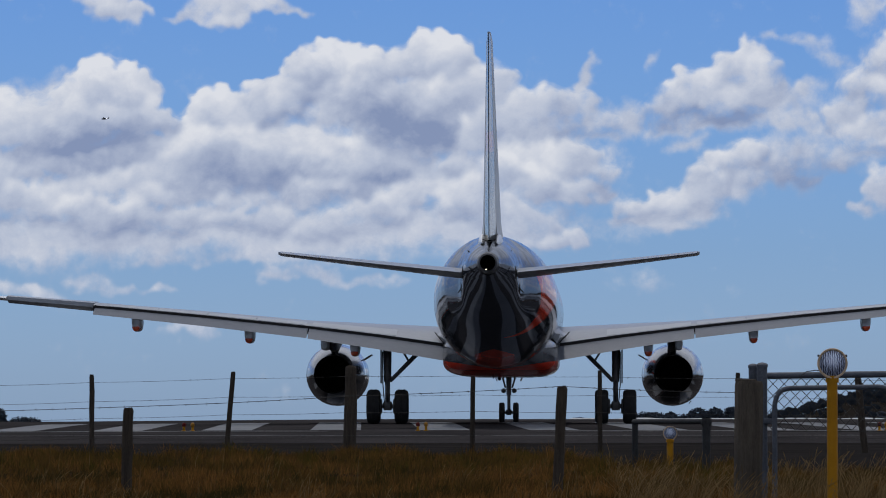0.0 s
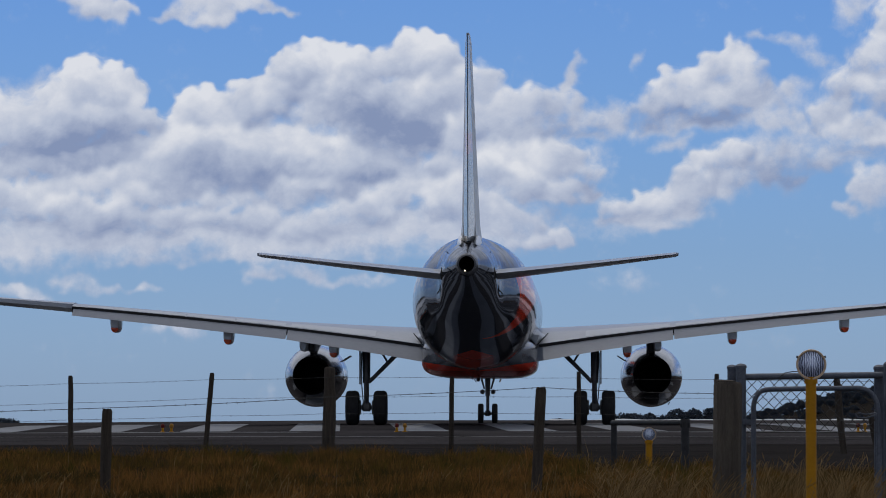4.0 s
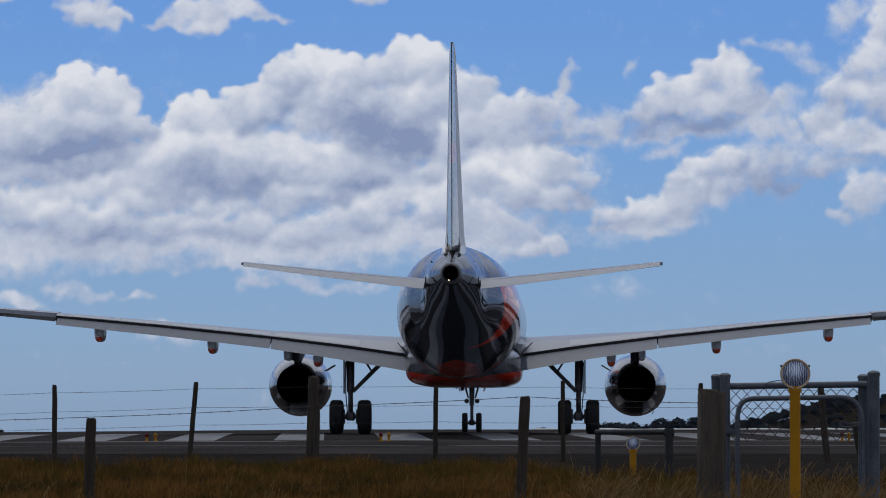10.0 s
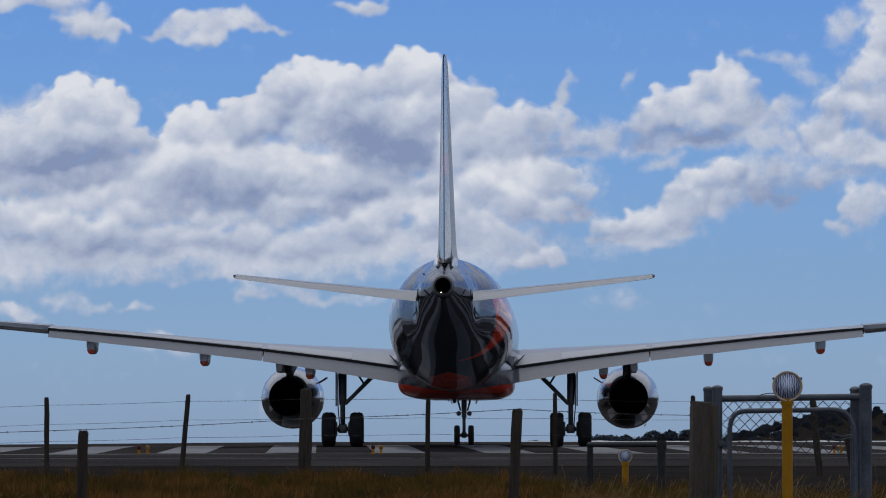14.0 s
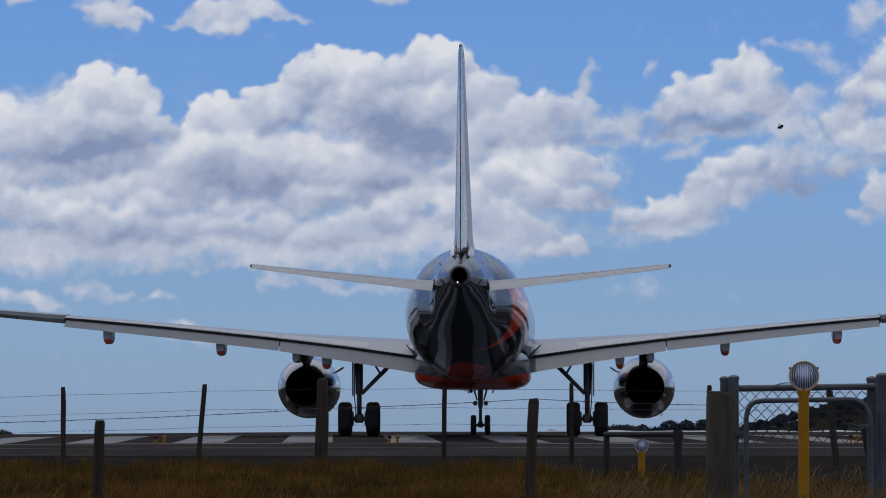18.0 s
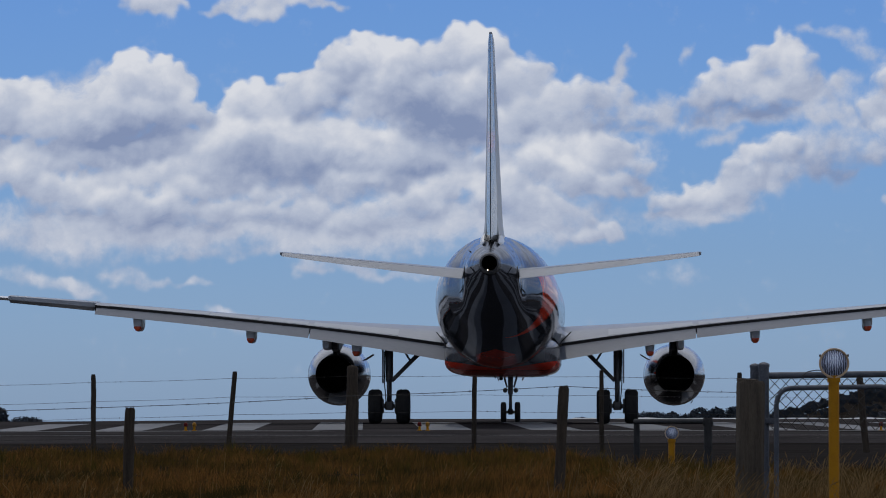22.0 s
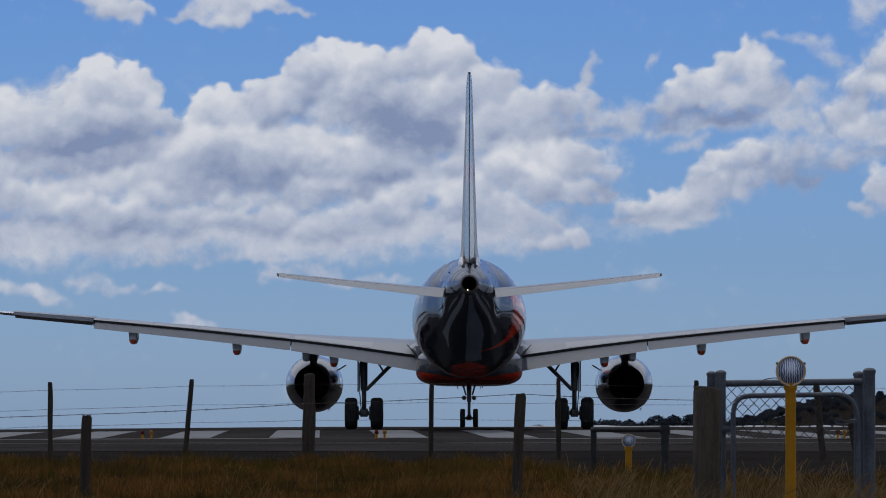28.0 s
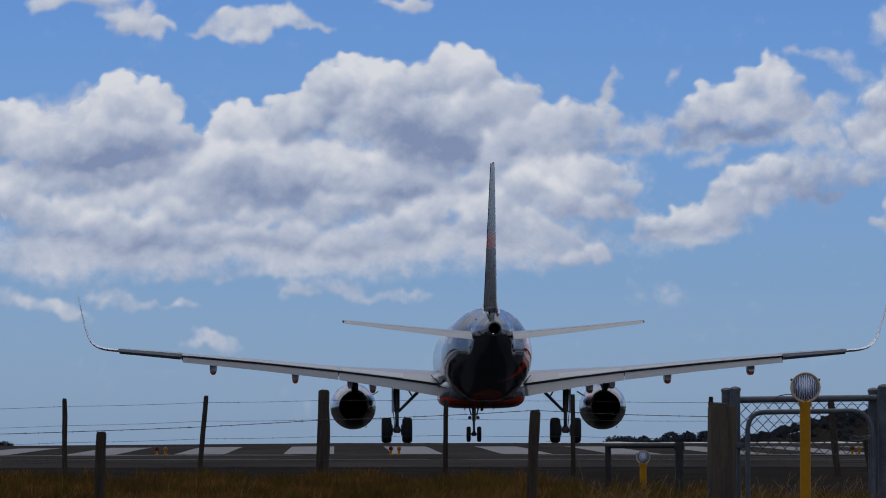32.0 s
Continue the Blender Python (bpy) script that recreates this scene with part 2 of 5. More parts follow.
def block(x, y, z, cx=0, cy=0, cz=0, cut=0.1):
    """A box with chamfered upright edges and a slightly smaller top."""
    c = min(x, y) * cut
    out = [(-x / 2 + c, -y / 2), (x / 2 - c, -y / 2), (x / 2, -y / 2 + c), (x / 2, y / 2 - c), (x / 2 - c, y / 2), (-x / 2 + c, y / 2), (-x / 2, y / 2 - c), (-x / 2, -y / 2 + c)]
    rings = []
    for h, k in ((0, 1 - cut), (c, 1), (z - c, 1), (z, 1 - cut)):
        rings.append([Vector((cx + u * k, cy + v * k, cz + h)) for u, v in out])
    return loft(rings)


def foil(chord, thick, a=0.0, b=1.0, n=9, camber=0.0):
    """A ring of a wing section between two shares of its chord: (back from the nose, up)."""
    def half(x):
        return 5 * thick * (0.2969 * math.sqrt(max(x, 0)) - 0.126 * x - 0.3516 * x * x + 0.2843 * x ** 3 - 0.1016 * x ** 4)
    xs = [a + (b - a) * (1 - math.cos(math.pi * i / n)) / 2 for i in range(n + 1)]
    up = [(x * chord, (half(x) + camber * 4 * x * (1 - x)) * chord) for x in xs]
    low = [(x * chord, (-half(x) + camber * 4 * x * (1 - x)) * chord) for x in xs[-2 if b >= 0.999 else -1:0 if a <= 0.001 else None:-1]]
    return up + low


def wing_ring(x, s, z, chord, thick, a, b, tilt, camber=0.0, upright=False):
    """The section in the craft's space, nose at station s, tilted nose-up by tilt degrees about its trailing edge."""
    t = radians(tilt)
    ring = []
    for back, up in foil(chord, thick, a, b, camber=camber):
        u, w = back - chord, up
        u, w = u * math.cos(t) + w * math.sin(t), -u * math.sin(t) + w * math.cos(t)
        ring.append(Vector((x + w, 17.71 - (s + chord + u), z)) if upright else Vector((x, 17.71 - (s + chord + u), z + w)))
    return ring


# ---------------------------------------------------------------- ground
PROFILE = ((-400, -2.0), (0, -1.1), (50, -0.64), (60, -0.52), (74, -0.38), (90, -0.26), (100, -0.22), (150, -0.125), (173, 0.0), (190, 0.04),
           (215, 0.055), (236, 0.045), (262, -0.04), (300, -0.4), (400, -1.8), (600, -4.4), (1000, -9.0), (4400, -48.0))
LINE_Y = np.arange(-400, 4401, 2.0)
LINE_Z = np.interp(LINE_Y, [p[0] for p in PROFILE], [p[1] for p in PROFILE])
for _ in range(8):
    LINE_Z[1:-1] = (LINE_Z[:-2] + 2 * LINE_Z[1:-1] + LINE_Z[2:]) / 4


def land(x, y):
    """The height of the ground; a dry hill rises beyond the field."""
    z = np.interp(y, LINE_Y, LINE_Z)
    hx = 1 / (1 + np.exp(-(np.asarray(x, float) - 53) / 10))
    hill = 13.5 * np.exp(-((np.asarray(y, float) - 900) / 130) ** 2) * hx * (1 + 0.06 * np.sin(np.asarray(x) / 17))
    side = -0.0085 * np.clip(-np.asarray(x, float) - 5, 0, 60) * np.exp(-((np.asarray(y, float) - 220) / 90) ** 2)
    return z + hill + side


def sheet(name, xs, ys, lift, mat, turn=0.0, pivot=(0, 0)):
    """A sheet that lies on the land, lifted by lift; its strips may run at an angle."""
    gx, gy = np.meshgrid(xs, ys)
    c, s = math.cos(turn), math.sin(turn)
    px, py = pivot[0] + gx * c - gy * s, pivot[1] + gx * s + gy * c
    z = land(px, py) + lift
    verts = np.stack([px, py, z], -1).reshape(-1, 3)
    w, h = len(xs), len(ys)
    faces = [(j * w + i, j * w + i + 1, (j + 1) * w + i + 1, (j + 1) * w + i) for j in range(h - 1) for i in range(w - 1)]
    me = bpy.data.meshes.new(name)
    me.from_pydata(verts.tolist(), [], faces)
    me.materials.append(mat)
    me.shade_smooth()
    return new(name, me)


side_x = sorted({*np.arange(-60, 161, 6).tolist(), *[s * v for v in (200, 300, 450, 700, 1100, 1800, 2800, 4400) for s in (-1, 1)]})
deep_y = sorted({*np.arange(-20, 300, 4).tolist(), *np.arange(300, 1300, 25).tolist(), -400, -150, -60, 1500, 1800, 2200, 2800, 3600, 4400})
tagged(sheet("ground", side_x, deep_y, 0.0, EARTH), "dry brown and green airfield turf sloping away", "ground", kind="structure")
AXIS = radians(1.3)
MID = (0.9, 200.0)
runway = tagged(sheet("runway", np.linspace(-30, 30, 13), np.arange(-95, 420, 4.0), 0.03, ASPHALT, AXIS, MID), "dark grey asphalt runway over a gentle crest", "runway", kind="structure")


def marking(name, x0, x1, y0, y1, label, mat=PAINTLINE):
    ob = sheet(name, np.linspace(x0, x1, 4), np.arange(y0, y1 + 0.01, (y1 - y0) / 10), 0.036, mat, AXIS, MID)
    ob.parent = runway
    return tagged(ob, label)


for k in range(-4, 12):
    x = -13.27 + 3.15 * k
    marking("threshold_stripe", x, x + 1.45, -50.5, -19.5, "white painted threshold stripe")
marking("threshold_line", -29, 29, -54.5, -52.0, "worn white line across the runway", FAINTLINE)
marking("edge_line", -29, 29, -72, -71, "worn white line across the runway", FAINTLINE)

# a low raised strip, added for the mirage, shows as a pale line under the far trees
mirage_x = np.linspace(9.0, 96.0, 40)
crest = -0.56 + 0.05 * np.sin(mirage_x * 0.7) + 0.04 * np.sin(mirage_x * 1.9) - 0.5 * np.exp(-(mirage_x - 9.0) / 0.8)
mirage_rows = [[Vector((x, y, float(land(x, y)) - 0.3 if up == 0 else float(c) - (1 - up) * 4.0)) for x, c in zip(mirage_x, crest)] for y, up in ((585, 0), (612, 0.72), (632, 1.0), (640, 1.0), (658, 0))]
bank = part("ground", loft(mirage_rows, False, False), surface("mirage_pale", (0.24, 0.25, 0.265), (0.46, 0.47, 0.48), 0.9, 0.0, 0.15, 2.0, 0.2, spec=0.1))
tagged(bank, "pale raised strip added for the mirage beyond the runway", "ground", kind="structure")

# ---------------------------------------------------------------- airliner
plane = thing("airliner", "silver and orange twin-engined airliner on the runway, seen from behind", "airplane")


def body_ring(s, zc, hw, hh, seg=64):
    """A round section; beside the tailplane its flanks are flat plates."""
    flat = math.exp(-((s - 33.4) / 1.9) ** 4)
    side, ring = 0.86 + 2.5 * (1 - flat), []
    for i in range(seg):
        c, q = math.cos(2 * math.pi * i / seg), math.sin(2 * math.pi * i / seg)
        w = (max(abs(c), 1e-4) ** -8 + side ** -8) ** -0.125
        ring.append(Vector((hw * math.copysign(w, c), 17.71 - s, zc + hh * (q - 0.3 * flat * (1 - q * q)))))
    return ring


HULL = ((0.05, 3.25, 0.12, 0.12), (0.5, 3.3, 0.65, 0.62), (1.2, 3.42, 1.05, 1.05), (2.4, 3.6, 1.5, 1.55), (4, 3.76, 1.83, 1.9), (6, 3.84, 1.965, 2.03), (12, 3.84, 1.975, 2.03),
        (20, 3.84, 1.975, 2.03), (26, 3.84, 1.975, 2.03), (27.5, 3.9, 1.93, 1.98), (29, 4.02, 1.81, 1.85), (30.5, 4.18, 1.62, 1.66), (31.3, 4.28, 1.50, 1.545), (32, 4.37, 1.37, 1.42), (32.8, 4.455, 1.24, 1.28), (33.5, 4.53, 1.1, 1.14),
        (34.2, 4.595, 0.97, 1.0), (35, 4.66, 0.82, 0.85), (35.6, 4.705, 0.685, 0.705), (36.3, 4.75, 0.52, 0.53), (37.1, 4.79, 0.33, 0.34))

# silver body with an orange swoosh that sweeps round its flank
m_hull, ns, ln, b = material("silver_hull_with_swoosh")
tc, sep = ns.new("ShaderNodeTexCoord"), ns.new("ShaderNodeSeparateXYZ")
ln.new(tc.outputs["Object"], sep.inputs[0])


def math_node(ns, ln, op, a, c=None, d=None):
    n = ns.new("ShaderNodeMath")
    n.operation = op
    for i, v in enumerate((a, c, d)):
        if v is None:
            continue
        if isinstance(v, (int, float)):
            n.inputs[i].default_value = v
        else:
            ln.new(v, n.inputs[i])
    return n.outputs[0]


gx, gy, gz = sep.outputs[0], sep.outputs[1], sep.outputs[2]
# a ring-shaped band on one flank of the tail
sq = math_node(ns, ln, "ADD", math_node(ns, ln, "POWER", math_node(ns, ln, "ABSOLUTE", math_node(ns, ln, "SUBTRACT", gx, 0.22)), 2.0), math_node(ns, ln, "POWER", math_node(ns, ln, "ABSOLUTE", math_node(ns, ln, "SUBTRACT", gz, 4.2)), 2.0))
off = math_node(ns, ln, "ABSOLUTE", math_node(ns, ln, "SUBTRACT", math_node(ns, ln, "SQRT", sq), 1.52))
wide = math_node(ns, ln, "MULTIPLY_ADD", math_node(ns, ln, "SUBTRACT", gz, 2.75), 0.17, 0.02)
band = math_node(ns, ln, "LESS_THAN", off, wide)
flank = math_node(ns, ln, "GREATER_THAN", gx, 0.35)
swoosh = math_node(ns, ln, "MULTIPLY", math_node(ns, ln, "MULTIPLY", band, flank), math_node(ns, ln, "LESS_THAN", gz, 4.74))
under = math_node(ns, ln, "MULTIPLY", math_node(ns, ln, "LESS_THAN", math_node(ns, ln, "ADD", gz, math_node(ns, ln, "MULTIPLY", math_node(ns, ln, "ABSOLUTE", gx), 0.25)), 2.35), math_node(ns, ln, "LESS_THAN", math_node(ns, ln, "ABSOLUTE", gx), 0.62))
both = math_node(ns, ln, "MAXIMUM", swoosh, under)
nz = node(ns, "ShaderNodeTexNoise", Scale=1.2, Detail=5.0)
ln.new(tc.outputs["Object"], nz.inputs["Vector"])
tone = ramp(ns, [(0.3, (0.122, 0.132, 0.158)), (0.7, (0.16, 0.172, 0.2))])
ln.new(nz.outputs[0], tone.inputs[0])
mx = ns.new("ShaderNodeMix")
mx.data_type = "RGBA"
ln.new(both, mx.inputs[0]), ln.new(tone.outputs[0], mx.inputs[6])
mx.inputs[7].default_value = (0.62, 0.042, 0.016, 1)
ln.new(mx.outputs[2], b.inputs["Base Color"])
ln.new(math_node(ns, ln, "MULTIPLY_ADD", both, -0.7, 0.84), b.inputs["Metallic"])
b.inputs["Roughness"].default_value, b.inputs["Coat Weight"].default_value, b.inputs["Coat Roughness"].default_value = 0.09, 0.04, 0.03
b.inputs["Specular Tint"].default_value = (0.60, 0.63, 0.68, 1)
b.inputs["Specular IOR Level"].default_value = 0.3
wav = node(ns, "ShaderNodeTexNoise", Scale=0.55, Detail=1.0, Roughness=0.5)
ln.new(tc.outputs["Object"], wav.inputs["Vector"])
skin = node(ns, "ShaderNodeTexNoise", Scale=1.0, Detail=2.0, Roughness=0.5)
ln.new(tc.outputs["Object"], skin.inputs["Vector"])
crown = ns.new("ShaderNodeMapRange")
crown.inputs["From Min"].default_value, crown.inputs["From Max"].default_value, crown.inputs["To Max"].default_value = 4.4, 5.0, 2.4
ln.new(gz, crown.inputs[0])
hb = node(ns, "ShaderNodeBump", Strength=0.32, Distance=0.1)
ln.new(math_node(ns, ln, "MULTIPLY_ADD", skin.outputs[0], crown.outputs[0], wav.outputs[0]), hb.inputs["Height"]), ln.new(hb.outputs[0], b.inputs["Normal"]), ln.new(hb.outputs[0], b.inputs["Coat Normal"])
HULLPAINT = m_hull

part("fuselage", loft([body_ring(*h) for h in HULL], False), HULLPAINT, plane)
cone = part("exhaust_cone", lathe([(-19.35, 0.335), (-19.6, 0.305), (-19.84, 0.28), (-19.86, 0.235), (-19.5, 0.21), (-18.9, 0.2), (-18.9, 0.01)], 28, 'Y', False), STEEL, plane, "dark metal exhaust ring at the tail end")
cone.location.z = 4.80
part("bore", lathe([(-19.855, 0.225), (-19.4, 0.205), (-18.95, 0.195), (-18.95, 0.005)], 24, "Y", False), MATTBLACK, cone, "matt black bore")
lamp = part("tail_lamp", lathe([(-19.9, 0.005), (-19.89, 0.012), (-19.84, 0.016)], 12), LAMPGLOW, plane, "small lit white tail lamp")
lamp.location = (-0.05, 0, 4.6)


BELLY, ns, ln, b = material("belly_orange_silver")
tc, sep = ns.new("ShaderNodeTexCoord"), ns.new("ShaderNodeSeparateXYZ")
ln.new(tc.outputs["Object"], sep.inputs[0])
low = math_node(ns, ln, "LESS_THAN", math_node(ns, ln, "MULTIPLY_ADD", math_node(ns, ln, "ABSOLUTE", sep.outputs[0]), -0.16, sep.outputs[2]), 1.77)
mx = ns.new("ShaderNodeMix")
mx.data_type = "RGBA"
ln.new(low, mx.inputs[0])
mx.inputs[6].default_value, mx.inputs[7].default_value = (0.07, 0.075, 0.087, 1), (0.66, 0.04, 0.015, 1)
ln.new(mx.outputs[2], b.inputs["Base Color"])
b.inputs["Roughness"].default_value, b.inputs["Metallic"].default_value, b.inputs["Coat Weight"].default_value = 0.25, 0.1, 0.3


def belly_ring(s, hw, z0, z1, seg=32):
    ring = []
    for i in range(seg):
        a = 2 * math.pi * i / seg
        c, q = math.cos(a), math.sin(a)
        ring.append(Vector((hw * math.copysign(abs(c) ** 0.45, c), 17.71 - s, (z0 + z1) / 2 + (z1 - z0) / 2 * math.copysign(abs(q) ** 0.6, q))))
    return ring


part("belly_fairing", loft([belly_ring(s, hw, z0, z1) for s, hw, z0, z1 in ((10.3, 1.2, 2.0, 2.6), (11.2, 1.75, 1.66, 2.8), (12.5, 1.9, 1.56, 2.9), (19.0, 1.92, 1.56, 2.9), (20.2, 1.87, 1.6, 2.9), (21.2, 1.70, 1.7, 2.88), (22.2, 1.28, 1.85, 2.85), (23.0, 0.85, 2.1, 2.8))]),
     BELLY, plane, "silver belly fairing with orange lower flanks")

# red beacon and drain masts under the belly
m_red, ns, ln, b = material("lit_red_beacon")
b.inputs["Base Color"].default_value = (0.5, 0.02, 0.01, 1)
b.inputs["Emission Color"].default_value, b.inputs["Emission Strength"].default_value = (1.0, 0.06, 0.02, 1), 5.0
beacon = part("beacon", moved(lathe([(0.0, 0.085), (-0.02, 0.085), (-0.025, 0.07)], 18, "Z"), pose(0, 0, 0)), SEAL, plane, "small beacon under the belly")
beacon.location = (-0.03, -2.0, 1.57)
rotor = part("beacon_lamp", moved(lathe([(-0.05, 0.005), (-0.045, 0.04), (-0.03, 0.062)], 16, "Y", False), pose(0, 0, -0.075)), m_red, beacon, "glowing red lamp face")
ROTOR = rotor.location.copy()
part("lamp_hood", moved(lathe([(-0.028, 0.066), (0.0, 0.066), (0.05, 0.05), (0.06, 0.005)], 16, "Y"), pose(0, 0, -0.075)), SEAL, rotor, "dark hood behind the lamp face")
for x, lean in ((-0.24, 14), (0.49, -12)):
    part("drain_mast", moved(block(0.03, 0.14, 0.2, 0, 0, -0.08, 0.3), pose(x, -2.0, 1.57, 0, -lean, 0)), SEAL, plane, "small dark drain mast")

# fin and rudder
FIN = ((5.5, 29.0, 6.9, 0.125), (5.85, 29.5, 6.4, 0.098), (6.15, 29.8, 6.1, 0.09), (9.0, 32.2, 4.1, 0.085), (11.5, 34.33, 2.28, 0.08), (11.74, 34.9, 1.7, 0.06))


def fin_rings(a, b):
    return [wing_ring(0, s, z, c, th, a, b, 0, upright=True) for z, s, c, th in FIN]


part("fin", loft(fin_rings(0.0, 0.69)), surface("fin_silver", (0.5, 0.505, 0.51), (0.6, 0.605, 0.61), 0.45, 0.0, 0.7, 6, 0.004, coat=0.0), plane, "pale silver tail fin")
for sx in (-1, 1):
    part("fin_fairing", loft([[Vector((sx * (0.22 + 0.03 * w) + 0.13 * w * math.cos(2 * math.pi * i / 14), 17.71 - q, 5.46 + 0.32 * w * max(-0.4, math.sin(2 * math.pi * i / 14)))) for i in range(14)] for q, w in ((31.0, 0.3), (32.2, 0.8), (33.6, 1.0), (34.3, 0.85), (35.0, 0.5), (35.5, 0.05))]), FAIRING, plane, "pale rounded fairing at the fin's foot")
part("rudder_seal", pipe_along([(-0.19, 17.71 - 35.5, 5.56), (0, 17.71 - 35.86, 5.47), (0.19, 17.71 - 35.5, 5.56)], 0.013, 6), SEAL, plane, "black seal under the rudder")
part("hull_seam", pipe_along([(0, 17.71 - 35.9, 5.44), (0, 17.71 - 36.3, 5.285), (0, 17.71 - 37.05, 5.13)], 0.008, 5), SEAL, plane, "thin dark seam along the tail cone")
m_rud, ns, ln, b = material("rudder_paint")
tc, sep = ns.new("ShaderNodeTexCoord"), ns.new("ShaderNodeSeparateXYZ")
ln.new(tc.outputs["Object"], sep.inputs[0])
h = math_node(ns, ln, "MULTIPLY_ADD", sep.outputs[1], 0.25, sep.outputs[2])
r = ramp(ns, [(0.0, (0.05, 0.053, 0.06)), (0.39, (0.5, 0.03, 0.01)), (0.485, (0.10, 0.104, 0.112))])
r.color_ramp.interpolation = "CONSTANT"
ln.new(math_node(ns, ln, "DIVIDE", h, 6.5), r.inputs[0]), ln.new(r.outputs[0], b.inputs["Base Color"])
b.inputs["Roughness"].default_value, b.inputs["Coat Weight"].default_value, b.inputs["Metallic"].default_value = 0.22, 0.5, 0.2
b.inputs["Specular IOR Level"].default_value, b.inputs["Coat Roughness"].default_value = 0.5, 0.1
rud = loft([wing_ring(0, s, z, c, th, 0.70, 1.0, 0, upright=True) for z, s, c, th in ((5.54, 29.2, 6.6, 0.088), *FIN[2:5], (11.66, 34.6, 2.0, 0.07))])
h0, h1 = Vector((0, 17.71 - (29.5 + 0.7 * 6.34), 5.85)), Vector((0, 17.71 - (34.33 + 0.7 * 2.28), 11.5))
hz = (h1 - h0).normalized()
hx = Vector((1, 0, 0))
RUD = Matrix((hx, hz.cross(hx), hz)).transposed().to_4x4()
RUD.translation = h0
rudder = part("rudder", moved(rud, RUD.inverted()), m_rud, plane, "dark silver rudder with an orange band")
rudder.matrix_basis = RUD
edge = [RUD.inverted() @ Vector((0, 17.71 - q, z)) for z, q in ((5.56, 35.81), (6.15, 35.91), (9.0, 36.31), (11.5, 36.62), (11.66, 36.61))]
part("trailing_edge", pipe_along(edge, 0.014, 6), SEAL, rudder, "thin dark trailing edge")

# tailplane and elevators: x, station of nose, height, chord
TAIL = ((0.7, 32.2, 4.535, 3.45, 0.095), (1.6, 32.75, 4.62, 3.1, 0.092), (4.0, 34.1, 4.865, 2.2, 0.095), (6.19, 35.25, 5.105, 1.42, 0.10), (6.27, 35.4, 5.12, 1.2, 0.08))
elevators = []
for sx in (-1, 1):
    stab = loft([wing_ring(x, s, z, c, th, 0.0, 0.68, 1.2) for x, s, z, c, th in TAIL])
    elev = loft([wing_ring(x, s, z, c, th, 0.69, 1.0, 1.2) for x, s, z, c, th in ((0.84, 32.29, 4.55, 3.39, 0.095), *TAIL[1:4])])
    # the hinge runs out, back and up; the elevator is made in the hinge's own frame
    p, q = Vector((1.15, 17.71 - 34.73, 4.625)), Vector((6.0, 17.71 - 36.17, 5.105))
    if sx < 0:
        stab, elev, p, q = mirrored(stab), mirrored(elev), Vector((-p.x, p.y, p.z)), Vector((-q.x, q.y, q.z))
    part("tailplane", stab, WING, plane, "pale grey tailplane half")
    along = (q - p).normalized() * (1 if sx > 0 else -1)
    up = Vector((0, 0, 1))
    fwd = up.cross(along).normalized()
    m = Matrix((along, fwd, along.cross(fwd))).transposed().to_4x4()
    m.translation = p
    e = part("elevator", moved(elev, m.inverted()), WING, plane, "pale grey elevator")
    e.matrix_basis = m
    elevators.append((e, m))

for sx in (-1, 1):
    part("trim_seal", pipe_along([Vector((sx * x, y, z)) for x, y, z in ((0.79, -17.8, 4.74), (0.79, -17.95, 4.64), (0.785, -18.02, 4.5), (0.785, -18.02, 4.38))], 0.018, 7), SEAL, plane, "black seal line at the tailplane root")
    part("trim_seal", pipe_along([Vector((sx * x, y, z)) for x, y, z in ((0.855, -16.35, 4.26), (0.89, -16.15, 4.13), (0.985, -15.7, 4.02))], 0.018, 6), SEAL, plane, "black seal line below the tailplane root")
    part("vent", moved(block(0.03, 0.22, 0.07, cut=0.3), pose(sx * 0.62 - 0.02, -16.2, 5.22, 0, sx * 40, 0)), SEAL, plane, "small dark vent on the tail's crown")
    part("aerial", block(0.02, 0.3, 0.12, sx * 0.4, -6.5, 5.8, 0.3), SEAL, plane, "small dark blade aerial")

# wings: x, station of the nose, height of the trailing edge, chord, thickness, incidence
WINGS = ((1.2, 11.3, 2.52, 6.75, 0.12, 3.4), (1.95, 11.9, 2.66, 6.15, 0.115, 2.8), (4.0, 13.0, 2.95, 5.1, 0.118, 1.3), (6.4, 14.2, 3.24, 3.95, 0.116, -0.8), (10.0, 16.05, 3.6, 3.05, 0.118, -1.2), (13.4, 17.85, 3.90, 2.25, 0.12, -1.2))
OUTER = ((13.4, 17.85, 3.90, 2.25, 0.128, -0.3), (16.2, 19.3, 4.13, 1.62, 0.128, -0.2))
TIPS = ((16.2, 19.3, 4.13, 1.62), (16.75, 19.6, 4.18, 1.5), (17.15, 19.9, 4.30, 1.36), (17.42, 20.25, 4.55, 1.2), (17.58, 20.65, 4.95, 1.02), (17.74, 21.15, 5.6, 0.8), (17.9, 21.75, 6.45, 0.52), (17.93, 22.0, 6.62, 0.32))


